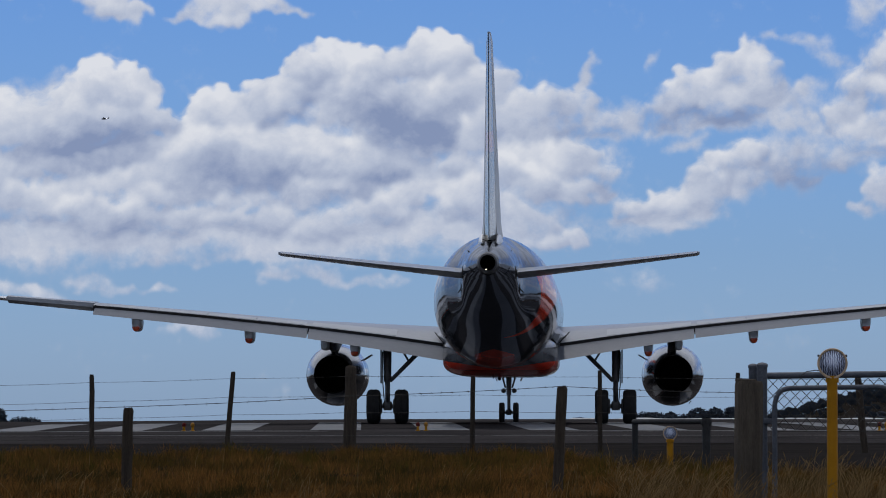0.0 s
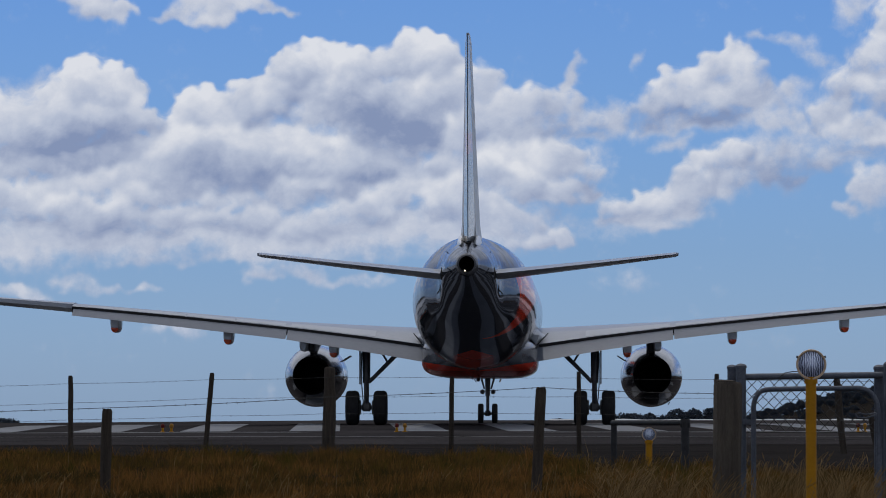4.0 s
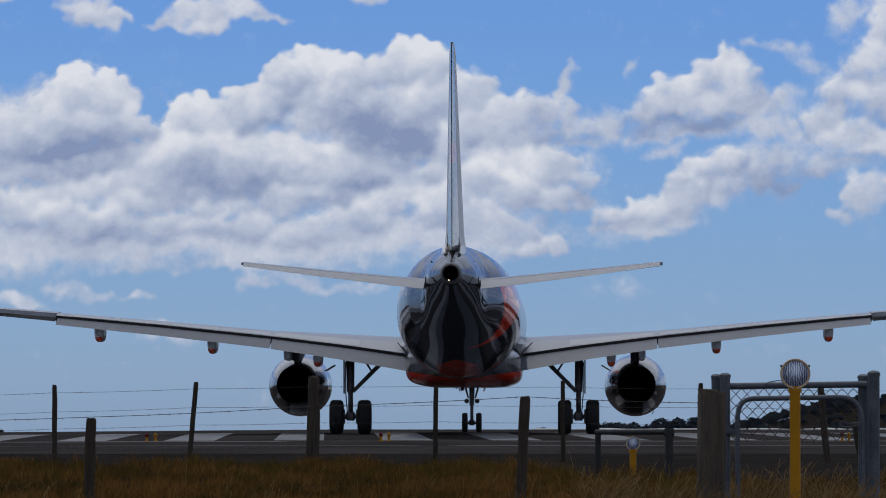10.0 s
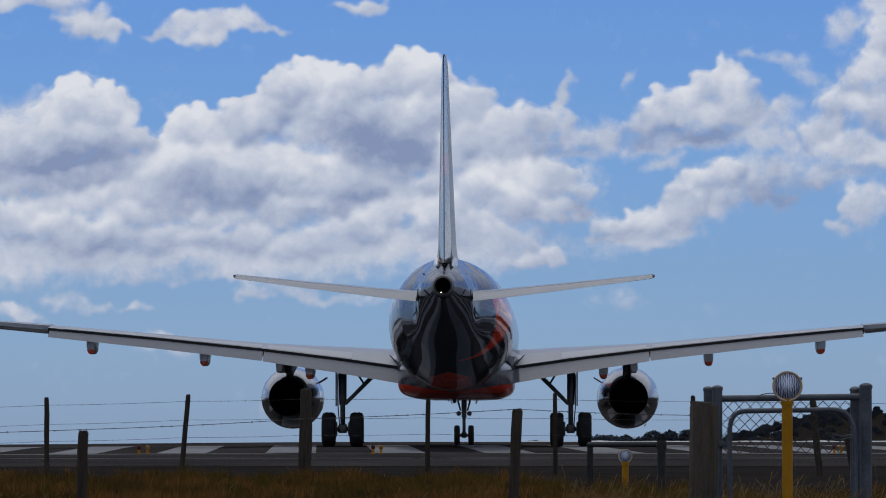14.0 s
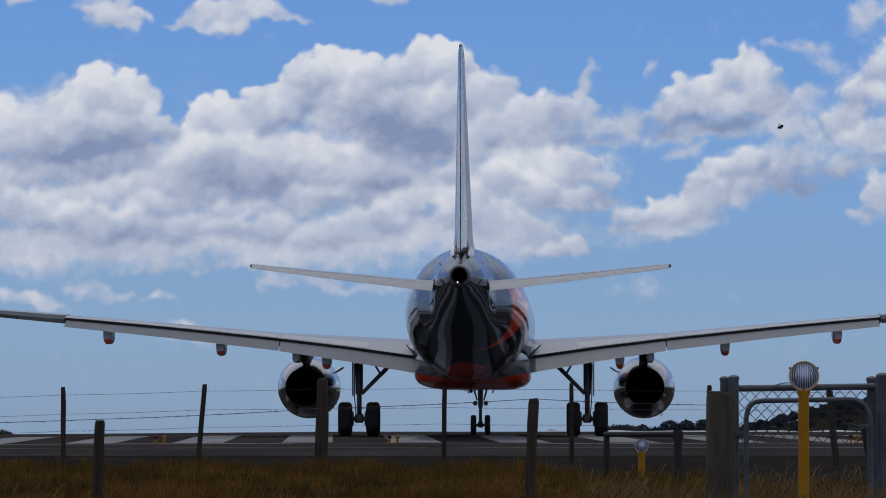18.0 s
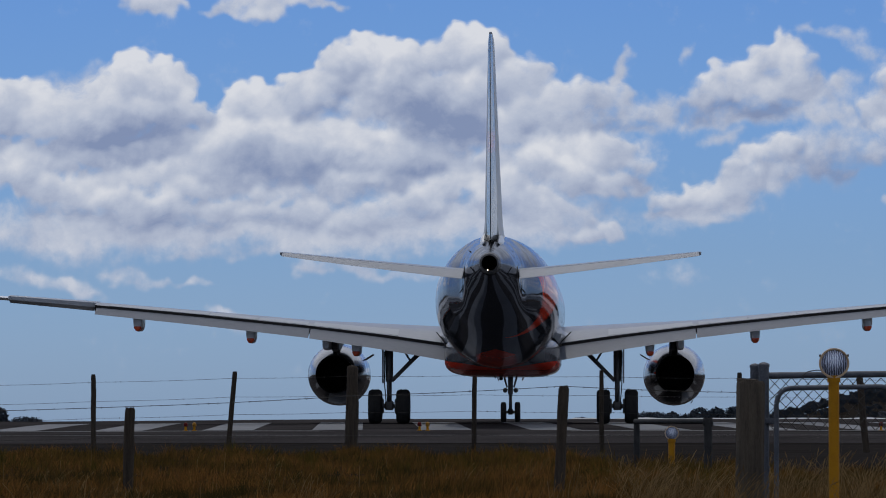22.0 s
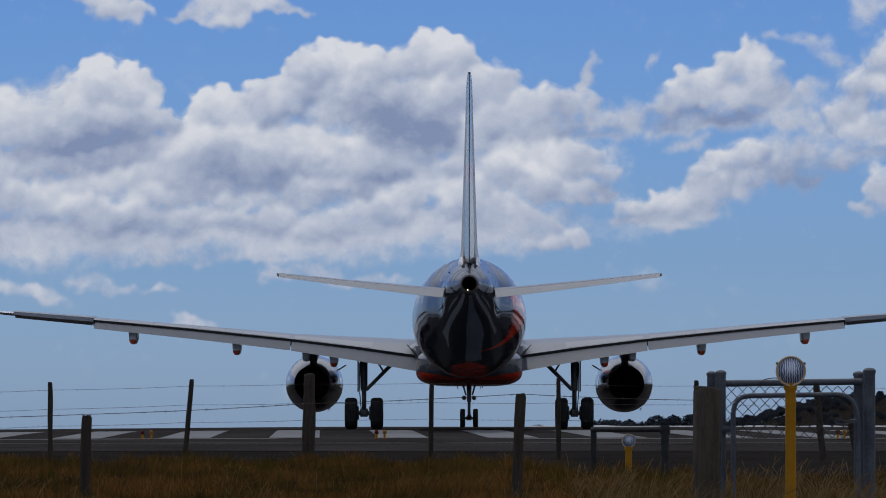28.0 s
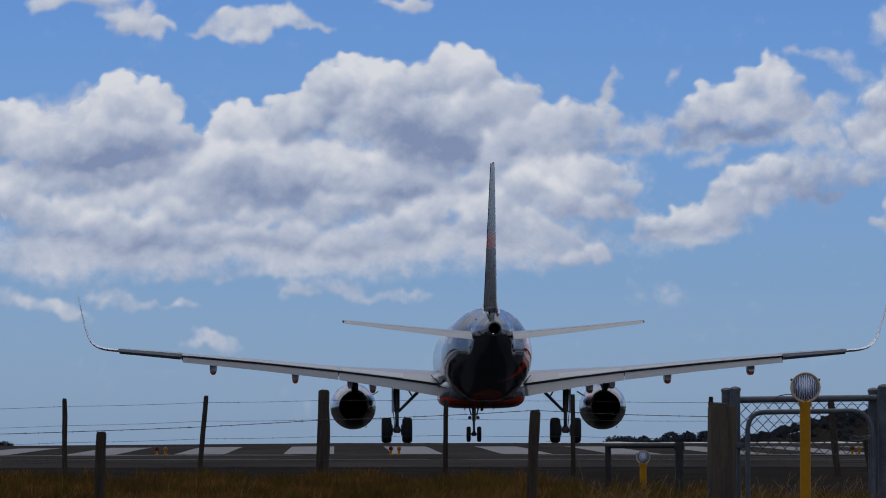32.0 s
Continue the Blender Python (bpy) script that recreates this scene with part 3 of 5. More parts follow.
def tip_rings():
    """Sections along a smooth curve through the tip's stations."""
    rows = [(*q, lean) for q, lean in zip(TIPS, (0, 10, 35, 60, 73, 77, 79, 79))]
    rings = []
    for k in range(len(rows) - 1):
        p0, p1, p2, p3 = rows[max(k - 1, 0)], rows[k], rows[k + 1], rows[min(k + 2, len(rows) - 1)]
        for f in (0, 0.25, 0.5, 0.75) if k < len(rows) - 2 else (0, 0.5, 1):
            x, s, z, c, lean = (0.5 * (2 * b + (d - a) * f + (2 * a - 5 * b + 4 * d - e) * f * f + (3 * b - a - 3 * d + e) * f ** 3) for a, b, d, e in zip(p0, p1, p2, p3))
            t = radians(lean)
            rings.append([Vector((x - w * math.sin(t), 17.71 - (s + u), z + w * math.cos(t))) for u, w in foil(c, 0.09)])
    return rings


def flap_geo(x0, x1, drop, chord):
    """A flap panel that hangs behind and below the trailing edge."""
    rings = []
    for k in range(5):
        x = x0 + (x1 - x0) * k / 4
        s = float(np.interp(x, [w[0] for w in WINGS], [w[1] + w[3] for w in WINGS]))
        z = float(np.interp(x, [w[0] for w in WINGS], [w[2] for w in WINGS]))
        c = float(np.interp(x, (x0, x1), chord))
        d = float(np.interp(x, (x0, x1), drop))
        t = math.asin(min(0.9, d / c))
        ring = []
        for u, w in foil(c, 0.13):
            ring.append(Vector((x, 17.71 - (s - 0.10 + u * math.cos(t) - w * math.sin(t)), z - float(np.interp(x, (2, 13.3), (0.09, 0.075))) - u * math.sin(t) + w * math.cos(t) * 0.8)))
        rings.append(ring)
    return loft(rings)


def fairing_geo(x, z_low, length, s_end, wide=0.15, tall=0.3, low=False):
    """A flap-track fairing with straight sides and a round keel; low: its coloured keel alone, a little proud."""
    rings = []
    for f, k in ((0, 0.1), (0.12, 0.55), (0.35, 1.0), (0.7, 1.0), (0.9, 1.0), (0.985, 0.95), (1.0, 0.8)):
        if low and f < 0.6:
            continue
        s, ring = s_end - length * (1 - f) + (0.012 if low else 0), []
        for i in range(16):
            a = (1.2 * math.pi + 0.6 * math.pi * i / 15) if low else 2 * math.pi * i / 16
            c, q = math.cos(a), math.sin(a)
            w = wide * k * (math.copysign(abs(c) ** (0.3 if q > 0 else 0.75), c)) * (1.04 if low else 1)
            ring.append(Vector((x + w, 17.71 - s, z_low + tall + tall * k * q * (1.04 if low else 1))))
        rings.append(ring)
    return loft(rings)


for sx in (-1, 1):
    flip = mirrored if sx < 0 else (lambda g: g)
    wing = part("wing", flip(join(loft([wing_ring(x, s, z, c, th, 0, 0.985, tilt, 0.012) for x, s, z, c, th, tilt in WINGS]), loft([wing_ring(x, s, z, c, th, 0, 0.74, tilt, 0.012) for x, s, z, c, th, tilt in OUTER]))), WING, plane, "pale grey swept wing")
    part("wing_tip", flip(loft(tip_rings())), WHITE, wing, "upturned blade wing tip")
    part("aileron", flip(loft([wing_ring(x, s, z, c, th, 0.75, 1.0, tilt, 0.012) for x, s, z, c, th, tilt in ((13.46, 17.88, 3.85, 2.22, 0.11, -8.5), (16.14, 19.27, 4.075, 1.63, 0.11, -9.5))])), WING, wing)
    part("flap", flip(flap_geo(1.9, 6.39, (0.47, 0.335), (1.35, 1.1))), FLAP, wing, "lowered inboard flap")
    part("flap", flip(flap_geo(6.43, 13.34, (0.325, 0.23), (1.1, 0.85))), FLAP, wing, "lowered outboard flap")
    # black strip set in as the shade between wing and flap
    part("flap_gap_shade", flip(loft([[Vector((x, 17.71 - (s + c) + 0.14, z + 0.01)), Vector((x, 17.71 - (s + c) + 0.02, z + 0.015)), Vector((x, 17.71 - (s + c) + 0.02, z - 0.2)), Vector((x, 17.71 - (s + c) + 0.14, z - 0.2))] for x, s, z, c, th, tilt in WINGS[1:]])), SEAL, wing, "black strip for the shaded gap along the trailing edge")
    for k, (x0, x1) in enumerate(((3.5, 6.3), (6.5, 8.1), (8.15, 9.7), (9.75, 11.3), (11.35, 12.9))):
        ends = []
        for x in (x0, x1):
            q, z, c, th, tilt = (float(np.interp(x, [w[0] for w in WINGS], [w[j] for w in WINGS])) for j in (1, 2, 3, 4, 5))
            ends.append(wing_ring(x, q, z + 0.014, c, th, 0.74, 0.965, tilt, 0.012))
        part("spoiler", flip(loft(ends)), PANEL, wing, "closed spoiler panel")
    for x, s0 in ((2.45, 17.2), (2.85, 16.9)):
        top = float(np.interp(x, (2.0, 4.0), (2.76, 3.05)))
        part("access_cover", flip(moved(lathe([(-0.05, 0.09), (0.02, 0.09), (0.03, 0.07)], 12, "Z"), pose(x, 17.71 - s0, top))), SEAL, wing, "small dark round cover")
    part("root_fillet", flip(loft([[Vector((1.6, 17.71 - q, 3.1 * k + 3.0 * (1 - k))), Vector((1.72, 17.71 - q, 3.0 + 0.42 * k)), Vector((1.95, 17.71 - q, 2.98 + 0.18 * k)), Vector((1.9 + 0.4 * k, 17.71 - q, 2.82 + 0.22 * k)), Vector((1.85, 17.71 - q, 2.66))] for q, k in ((11.6, 0.4), (13.0, 1.1), (15.0, 1.0), (16.6, 0.75), (17.5, 0.4), (18.3, 0.02))])), PANEL, wing, "pale fillet between wing and body")
    part("fillet_seal", flip(pipe_along([(2.24, 17.71 - 17.0, 3.05), (2.12, 17.71 - 17.6, 2.92), (2.0, 17.71 - 18.1, 2.78), (1.9, 17.71 - 18.3, 2.66)], 0.02, 6)), SEAL, wing, "black seal at the fillet's end")
    for x, zl, s_end in ((4.88, 2.25, 19.0), (8.36, 2.68, 19.5), (12.02, 3.06, 20.5)):
        fair = part("flap_fairing", flip(fairing_geo(x, zl, 1.9, s_end - 0.75)), FAIRING, wing, "white flap fairing with an orange end")
        part("fairing_keel", flip(fairing_geo(x, zl, 1.9, s_end - 0.75, low=True)), ORANGE, fair, "orange fairing keel")
    # engine under the wing
    eng = part("nacelle", moved(lathe([(7.1, 0.86), (7.2, 0.96), (7.0, 1.02), (6.2, 1.06), (5.2, 1.06), (4.2, 1.0), (3.2, 0.84), (2.45, 0.635), (2.42, 0.61), (3.4, 0.6), (4.4, 0.58)], 36, 'Y', False), pose(sx * 5.75, 0, 1.66)), POLISHED, plane, "polished engine nacelle with a single dark nozzle")
    part("nozzle", moved(lathe([(2.52, 0.655), (2.405, 0.64), (2.44, 0.605), (3.2, 0.585), (3.9, 0.56), (4.3, 0.45), (4.3, 0.0004)], 32, 'Y', False), pose(sx * 5.75, 0, 1.66)), MATTBLACK, eng, "black exhaust nozzle")
    part("cowl_band", moved(lathe([(4.19, 1.0), (4.3, 1.012), (4.42, 1.018), (4.5, 1.02)], 36, 'Y', False), pose(sx * 5.75, 0, 1.66)), SILVER, eng)
    part("strake", moved(block(0.04, 0.9, 0.36, 0, 0, 0, 0.3), pose(sx * 5.75 - sx * 0.86, 6.0, 2.17, 0, -sx * 58, 0)), STEEL, eng, "dark strake on the cowl's inner side")
    part("pylon", join(moved(block(0.3, 3.6, 0.62, cut=0.25), pose(sx * 5.72, 3.3, 2.5)), moved(block(0.2, 1.5, 0.5, cut=0.3), pose(sx * 5.66, 1.4, 2.42)), tube((sx * 5.6, 0.9, 2.75), (sx * 5.58, 1.6, 2.35), 0.06, 0.05, 8)), STEEL, plane, "dark pylon under the wing")
    part("pylon_fairing", moved(loft([[Vector((0.13 * w * math.copysign(abs(math.cos(2 * math.pi * i / 16)) ** 0.5, math.cos(2 * math.pi * i / 16)), y, 0.22 * (w * math.sin(2 * math.pi * i / 16) + 0.3))) for i in range(16)] for y, w in ((2.6, 0.3), (2.0, 0.85), (0.6, 1.0), (-0.35, 0.95), (-0.45, 0.75))]), pose(sx * 5.9, 0.2, 2.6)), FAIRING, plane, "pale fairing behind the pylon")
    part("drain_mast", moved(block(0.03, 0.15, 0.12, cut=0.2), pose(sx * 5.75 + 0.55, 4.4, 0.68, 0, 35, 0)), STEEL, eng)

wheels = []


def wheel(x, y, r, w, parent):
    hub = new("wheel")
    hub.parent, hub.location = parent, (x, y, r)
    prof = [(-w / 2, r * 0.52), (-w / 2, r * 0.82), (-w * 0.42, r * 0.94), (-w * 0.24, r), (-w * 0.08, r * 1.0), (-w * 0.07, r * 0.985), (-w * 0.04, r * 0.985), (-w * 0.03, r)]
    tyre = part("tyre", lathe(prof + [(-a, q) for a, q in reversed(prof)], 32, "X"), RUBBER, hub)
    rim = part("rim", lathe([(-w * 0.4, 0.02), (-w * 0.4, r * 0.3), (-w * 0.46, r * 0.5), (w * 0.46, r * 0.5), (w * 0.4, r * 0.3), (w * 0.4, 0.02)], 24, "X"), STEEL, hub)
    for k in range(6):
        a = 2 * math.pi * k / 6
        part("bolt", tube((-w * 0.45, r * 0.2 * math.cos(a), r * 0.2 * math.sin(a)), (w * 0.45, r * 0.2 * math.cos(a), r * 0.2 * math.sin(a)), 0.02, 0.02, 6), STEEL, hub)
    wheels.append((hub, r))
    return hub


def gear_leg(sx):
    x = sx * 3.795
    leg = part("main_leg", join(tube((x, 0, 0.62), (x, 0, 1.55), 0.085, 0.085, 14), tube((x, 0, 1.4), (x + sx * 0.02, 0.15, 3.0), 0.125, 0.15, 14), tube((x - 0.62, 0, 0.585), (x + 0.62, 0, 0.585), 0.075, 0.075, 12), block(0.3, 0.3, 0.3, x, 0, 0.45, 0.2)), STEEL, plane, "dark steel main leg")
    part("side_stay", join(tube((x - sx * 0.08, 0, 1.42), (x - sx * 1.0, 0.1, 2.35), 0.065, 0.075, 10), tube((x - sx * 0.72, 0.06, 2.05), (x - sx * 0.3, 0.1, 2.75), 0.035, 0.035, 8), tube((x - sx * 1.0, 0.1, 2.35), (x - sx * 1.55, 0.12, 2.6), 0.07, 0.08, 10)), STEEL, leg)
    part("torque_link", join(tube((x, -0.08, 0.7), (x, -0.42, 1.05), 0.045, 0.03, 8), tube((x, -0.42, 1.05), (x, -0.1, 1.45), 0.03, 0.045, 8)), STEEL, leg)
    part("leg_door", moved(block(0.05, 0.75, 1.55, cut=0.2), pose(x + sx * 0.21, 0.1, 1.35)), WING, leg, "grey leg door")
    part("brake_hose", join(tube((x + sx * 0.16, -0.1, 2.4), (x + sx * 0.15, -0.14, 1.3), 0.018, 0.018, 6), tube((x + sx * 0.15, -0.14, 1.3), (x + sx * 0.1, -0.1, 0.7), 0.018, 0.018, 6)), SEAL, leg)
    for k in (-1, 1):
        part("brake_drum", moved(lathe([(-0.12, 0.2), (-0.1, 0.25), (0.1, 0.25), (0.12, 0.2)], 20, "X"), pose(x + k * 0.3, 0, 0.585)), STEEL, leg)
        wheel(x + k * 0.465, 0, 0.572, 0.45, plane)


for sx in (-1, 1):
    gear_leg(sx)
nose = part("nose_leg", join(tube((0, 12.64, 0.36), (0, 12.64, 1.1), 0.06, 0.06, 12), tube((0, 12.64, 1.0), (0, 12.75, 2.2), 0.09, 0.11, 12), tube((-0.3, 12.64, 0.37), (0.3, 12.64, 0.37), 0.05, 0.05, 10), tube((0, 12.75, 1.2), (0, 13.9, 2.2), 0.05, 0.05, 8), block(0.2, 0.2, 0.2, 0, 12.64, 0.28, 0.2)), STEEL, plane, "steel nose leg")
for sx in (-1, 1):
    part("taxi_lamp", moved(lathe([(-0.06, 0.04), (-0.05, 0.07), (0.05, 0.09), (0.06, 0.02)], 14), pose(sx * 0.19, 12.7, 1.15)), STEEL, nose)
    part("nose_door", moved(block(0.03, 1.5, 0.42, cut=0.2), pose(sx * 0.42, 12.9, 1.5, 0, sx * 22, 0)), WING, nose)
    part("steering_jack", tube((sx * 0.12, 12.6, 1.25), (sx * 0.26, 12.62, 1.75), 0.03, 0.04, 8), STEEL, nose)
    wheel(sx * 0.25, 12.64, 0.365, 0.2, plane)

# ---------------------------------------------------------------- sky: banks of cumulus on the far horizon
FAR = 4500.0


def fbm(x, y, seed, octaves=5):
    """Smooth layered noise about 0."""
    table = np.random.default_rng(seed).random((256, 256)) - 0.5
    total, amp = np.zeros_like(x), 1.0
    for _ in range(octaves):
        i, j = np.floor(x).astype(int), np.floor(y).astype(int)
        u, v = x - i, y - j
        u, v = u * u * (3 - 2 * u), v * v * (3 - 2 * v)
        a, b, c, d = table[i % 256, j % 256], table[(i + 1) % 256, j % 256], table[i % 256, (j + 1) % 256], table[(i + 1) % 256, (j + 1) % 256]
        total += amp * ((a * (1 - u) + b * u) * (1 - v) + (c * (1 - u) + d * u) * v)
        x, y, amp = x * 2.03 + 17.1, y * 2.03 + 5.7, amp * 0.5
    return total


def blurred(f, n):
    f = f.copy()
    for _ in range(n):
        f[1:-1] = (f[:-2] + 2 * f[1:-1] + f[2:]) / 4
        f[:, 1:-1] = (f[:, :-2] + 2 * f[:, 1:-1] + f[:, 2:]) / 4
    return f


def puffy(seed, puffs, wisps, veils, az, el, soft, warp=0.16, rich=1.0, calm=(), hollows=()):
    """Relief, thickness and tone over a grid of angles: puffs heaped up with smaller puffs on their upper rims, all stirred by noise."""
    rng = np.random.default_rng(seed)
    relief, thick = np.zeros((len(el), len(az))), np.zeros((len(el), len(az)))
    da, de = az[1] - az[0], el[1] - el[0]
    ga, ge = np.meshgrid(az, el)
    wa = ga + warp * fbm(ga * 2.2, ge * 2.6, seed + 1) + warp * 0.5 * fbm(ga * 9, ge * 10, seed + 2)
    we = ge + warp * fbm(ga * 2.2, ge * 2.6, seed + 3) + warp * 0.5 * fbm(ga * 9, ge * 10, seed + 4)

    def lay(a, e, ra, re, base, weight, tone=0.5, swing=0.44, lean=0.0, fade=0.7):
        m = warp + (ra if lean else 0)
        i0, i1 = max(0, int((a - ra - m - az[0]) / da)), min(len(az), int((a + ra + m - az[0]) / da) + 2)
        j0, j1 = max(0, int((e - re - m - el[0]) / de)), min(len(el), int((e + re + m - el[0]) / de) + 2)
        if i0 >= i1 or j0 >= j1:
            return
        p, q, c, n = wa[j0:j1, i0:i1] - a, we[j0:j1, i0:i1] - e, math.cos(radians(lean)), math.sin(radians(lean))
        u, v = (p * c + q * n) / ra, (q * c - p * n) / re
        d = np.clip(1 - u ** 2 - v ** 2, 0, 1)
        h = np.where(d > 0, base + min(ra, re) * np.sqrt(d), 0) * (1 if fade == 0.7 and weight > 0.75 else 0.2)
        front = h > relief[j0:j1, i0:i1]
        k = np.clip(d * 5, 0, 1) * front
        shade[j0:j1, i0:i1] = shade[j0:j1, i0:i1] * (1 - k) + k * (tone + swing * (v - 0.25 * u))
        relief[j0:j1, i0:i1] = np.maximum(relief[j0:j1, i0:i1], h)
        thick[j0:j1, i0:i1] = np.maximum(thick[j0:j1, i0:i1], weight * d ** fade * np.clip(1 + 0.9 * v, 0.3, 1))

    shade = np.full_like(relief, 0.58)
    for a, e, ra, re, lean, weight in veils:
        lay(a, e, ra * 1.2, re * 1.25, 0, weight, 0.6, 0.10, lean, 0.8)
    for a, e, ra, re in wisps:
        for _ in range(9):
            k = rng.uniform(0.25, 0.7)
            lay(a + ra * rng.uniform(-0.6, 0.6), e + re * rng.uniform(-0.5, 0.5), ra * k * 1.3, re * k * 1.2, 0, rng.uniform(0.4, 0.62) if e < 3 else rng.uniform(0.6, 0.85), 0.6, 0.25)
    for k, (a, e, ra, re) in enumerate([*puffs, *calm]):
        still = k >= len(puffs)
        lead = rng.uniform(0, 0.12) + 0.1 * max(0, 3.0 - e)
        east = a > 1.4
        full = (0.66 if east else 0.78) if still else 0.78 if east else 1.0
        lay(a, e, ra * 1.06, re * 1.06, lead, full, (0.6 if still else 0.56) - 0.05 * east, 0.14 if still else 0.28)
        small = min(ra, re)
        for _ in range(int((8 + 10 * ra / 0.6) * rich) if rich == 1.0 else 6):
            w, q = rng.uniform(-0.3, math.pi + 0.3), rng.uniform(0.4, 0.9)
            ca, ce = a + ra * q * math.cos(w), e + re * q * math.sin(w)
            r = small * rng.uniform(0.25, 0.46)
            base = lead + small * math.sqrt(max(0, 1 - q * q)) * 0.8
            tone = 0.56 - 0.05 * east + (0.28 if still else 0.46) * q * math.sin(w) - 0.12 * q * math.cos(w)
            lay(ca, ce, r * 1.15, r, base, full, tone - 0.02, 0.2)
            for _ in range(3 if rich == 1.0 else 0):
                w2, q2 = rng.uniform(0, math.pi), rng.uniform(0.6, 1.0)
                r2 = r * rng.uniform(0.25, 0.45)
                lay(ca + r * q2 * math.cos(w2), ce + r * q2 * math.sin(w2), r2 * 1.1, r2, base + r * math.sqrt(max(0, 1 - q2 * q2)) * 0.8, full, tone + 0.07, 0.18)
    shade = blurred(shade, 2 * soft - 2)
    for a, e, ra, re, deep in hollows:
        shade -= 1.2 * deep * np.exp(-1.3 * (((wa - a) / ra) ** 2 + ((we - e) / re) ** 2))
    return blurred(relief, soft), blurred(thick, max(1, soft - 2)), shade


def brighter(bank):
    """Clouds out of view, thickened and lightened for the hull to reflect."""
    return bank[0], bank[1] + 0.19, bank[2] + 0.2


def cloud_bank(name, az, el, relief, thick, sun_tone, label):
    ga, ge = np.meshgrid(np.radians(az), np.radians(el))
    r = FAR - np.radians(relief) * FAR * 0.8
    verts = np.stack([np.sin(ga) * r, np.cos(ga) * r, 0.5 + np.tan(ge) * r], -1).reshape(-1, 3)
    w, h = len(az), len(el)
    idx = (np.arange(h - 1)[:, None] * w + np.arange(w - 1)[None, :]).reshape(-1)
    quads = np.stack([idx, idx + 1, idx + w + 1, idx + w], -1).astype(np.int32)
    me = bpy.data.meshes.new(name)
    me.vertices.add(len(verts)), me.loops.add(quads.size), me.polygons.add(len(quads))
    me.vertices.foreach_set("co", verts.astype(np.float32).ravel())
    me.loops.foreach_set("vertex_index", quads.ravel())
    me.polygons.foreach_set("loop_start", (np.arange(len(quads)) * 4).astype(np.int32))
    me.update(calc_edges=True)
    at = me.attributes.new("thickness", "FLOAT", "POINT")
    at.data.foreach_set("value", thick.astype(np.float32).ravel())
    # light and shade of the puffs, painted on as a tone
    at = me.attributes.new("painted_tone", "FLOAT", "POINT")
    at.data.foreach_set("value", sun_tone.astype(np.float32).ravel())
    me.materials.append(CLOUD)
    me.shade_smooth()
    return tagged(new(name, me), label, "clouds", kind="structure")


CLOUD, ns, ln, b = material("painted_sunlit_cumulus")
ns.remove(b)
tc, geo = ns.new("ShaderNodeTexCoord"), ns.new("ShaderNodeNewGeometry")
att = ns.new("ShaderNodeAttribute")
att.attribute_name = "thickness"
flat = ns.new("ShaderNodeMapping")
flat.inputs["Scale"].default_value = (0.01, 0.01, 0.01)
ln.new(tc.outputs["Object"], flat.inputs["Vector"])
n1, n2 = node(ns, "ShaderNodeTexNoise", Scale=1.6, Detail=9.0, Roughness=0.62), node(ns, "ShaderNodeTexNoise", Scale=5.5, Detail=8.0, Roughness=0.6)
n1.inputs["Distortion"].default_value = 0.4
for n in (n1, n2):
    ln.new(flat.outputs[0], n.inputs["Vector"])
dens = math_node(ns, ln, "ADD", att.outputs["Fac"], math_node(ns, ln, "MULTIPLY_ADD", n2.outputs[0], 0.72, -0.36))
dens = math_node(ns, ln, "ADD", dens, math_node(ns, ln, "MULTIPLY_ADD", n1.outputs[0], 0.7, -0.35))
cover = ns.new("ShaderNodeMapRange")
cover.interpolation_type = "SMOOTHSTEP"
cover.inputs["From Min"].default_value, cover.inputs["From Max"].default_value = 0.06, 0.70
ln.new(dens, cover.inputs[0])
# a set sun direction shades the glowing cloud colour
dot = ns.new("ShaderNodeVectorMath")
dot.operation = "DOT_PRODUCT"
dot.inputs[1].default_value = (-0.30, -0.25, 0.92)
bpn = node(ns, "ShaderNodeBump", Strength=0.5, Distance=5.0)
ln.new(n2.outputs[0], bpn.inputs["Height"])
ln.new(bpn.outputs[0], dot.inputs[0])
att2 = ns.new("ShaderNodeAttribute")
att2.attribute_name = "painted_tone"
lit = math_node(ns, ln, "MULTIPLY_ADD", dot.outputs["Value"], 0.16, -0.06)
lit = math_node(ns, ln, "MULTIPLY_ADD", att2.outputs["Fac"], 1.0, lit)
lit = math_node(ns, ln, "ADD", lit, math_node(ns, ln, "MULTIPLY_ADD", n1.outputs[0], 0.5, -0.25))
lit = math_node(ns, ln, "ADD", lit, math_node(ns, ln, "MULTIPLY_ADD", n2.outputs[0], 0.26, -0.13))
vor = ns.new("ShaderNodeTexVoronoi")
vor.feature = "SMOOTH_F1"
vor.inputs["Scale"].default_value, vor.inputs["Detail"].default_value, vor.inputs["Roughness"].default_value, vor.inputs["Smoothness"].default_value = 3.6, 3.0, 0.55, 0.35
stir = ns.new("ShaderNodeVectorMath")
stir.operation = "MULTIPLY_ADD"
stir.inputs[1].default_value = (0.5, 0.5, 0.5)
ln.new(n1.outputs["Color"], stir.inputs[0]), ln.new(flat.outputs[0], stir.inputs[2]), ln.new(stir.outputs[0], vor.inputs["Vector"])
lit = math_node(ns, ln, "ADD", lit, math_node(ns, ln, "MULTIPLY_ADD", vor.outputs["Distance"], -0.24, 0.24))
lit = math_node(ns, ln, "MULTIPLY_ADD", lit, 0.9, 0.05)
cr = ramp(ns, [(0.0, (0.235, 0.295, 0.465)), (0.52, (0.482, 0.535, 0.66)), (1.0, (0.74, 0.758, 0.81))])
ln.new(lit, cr.inputs[0])
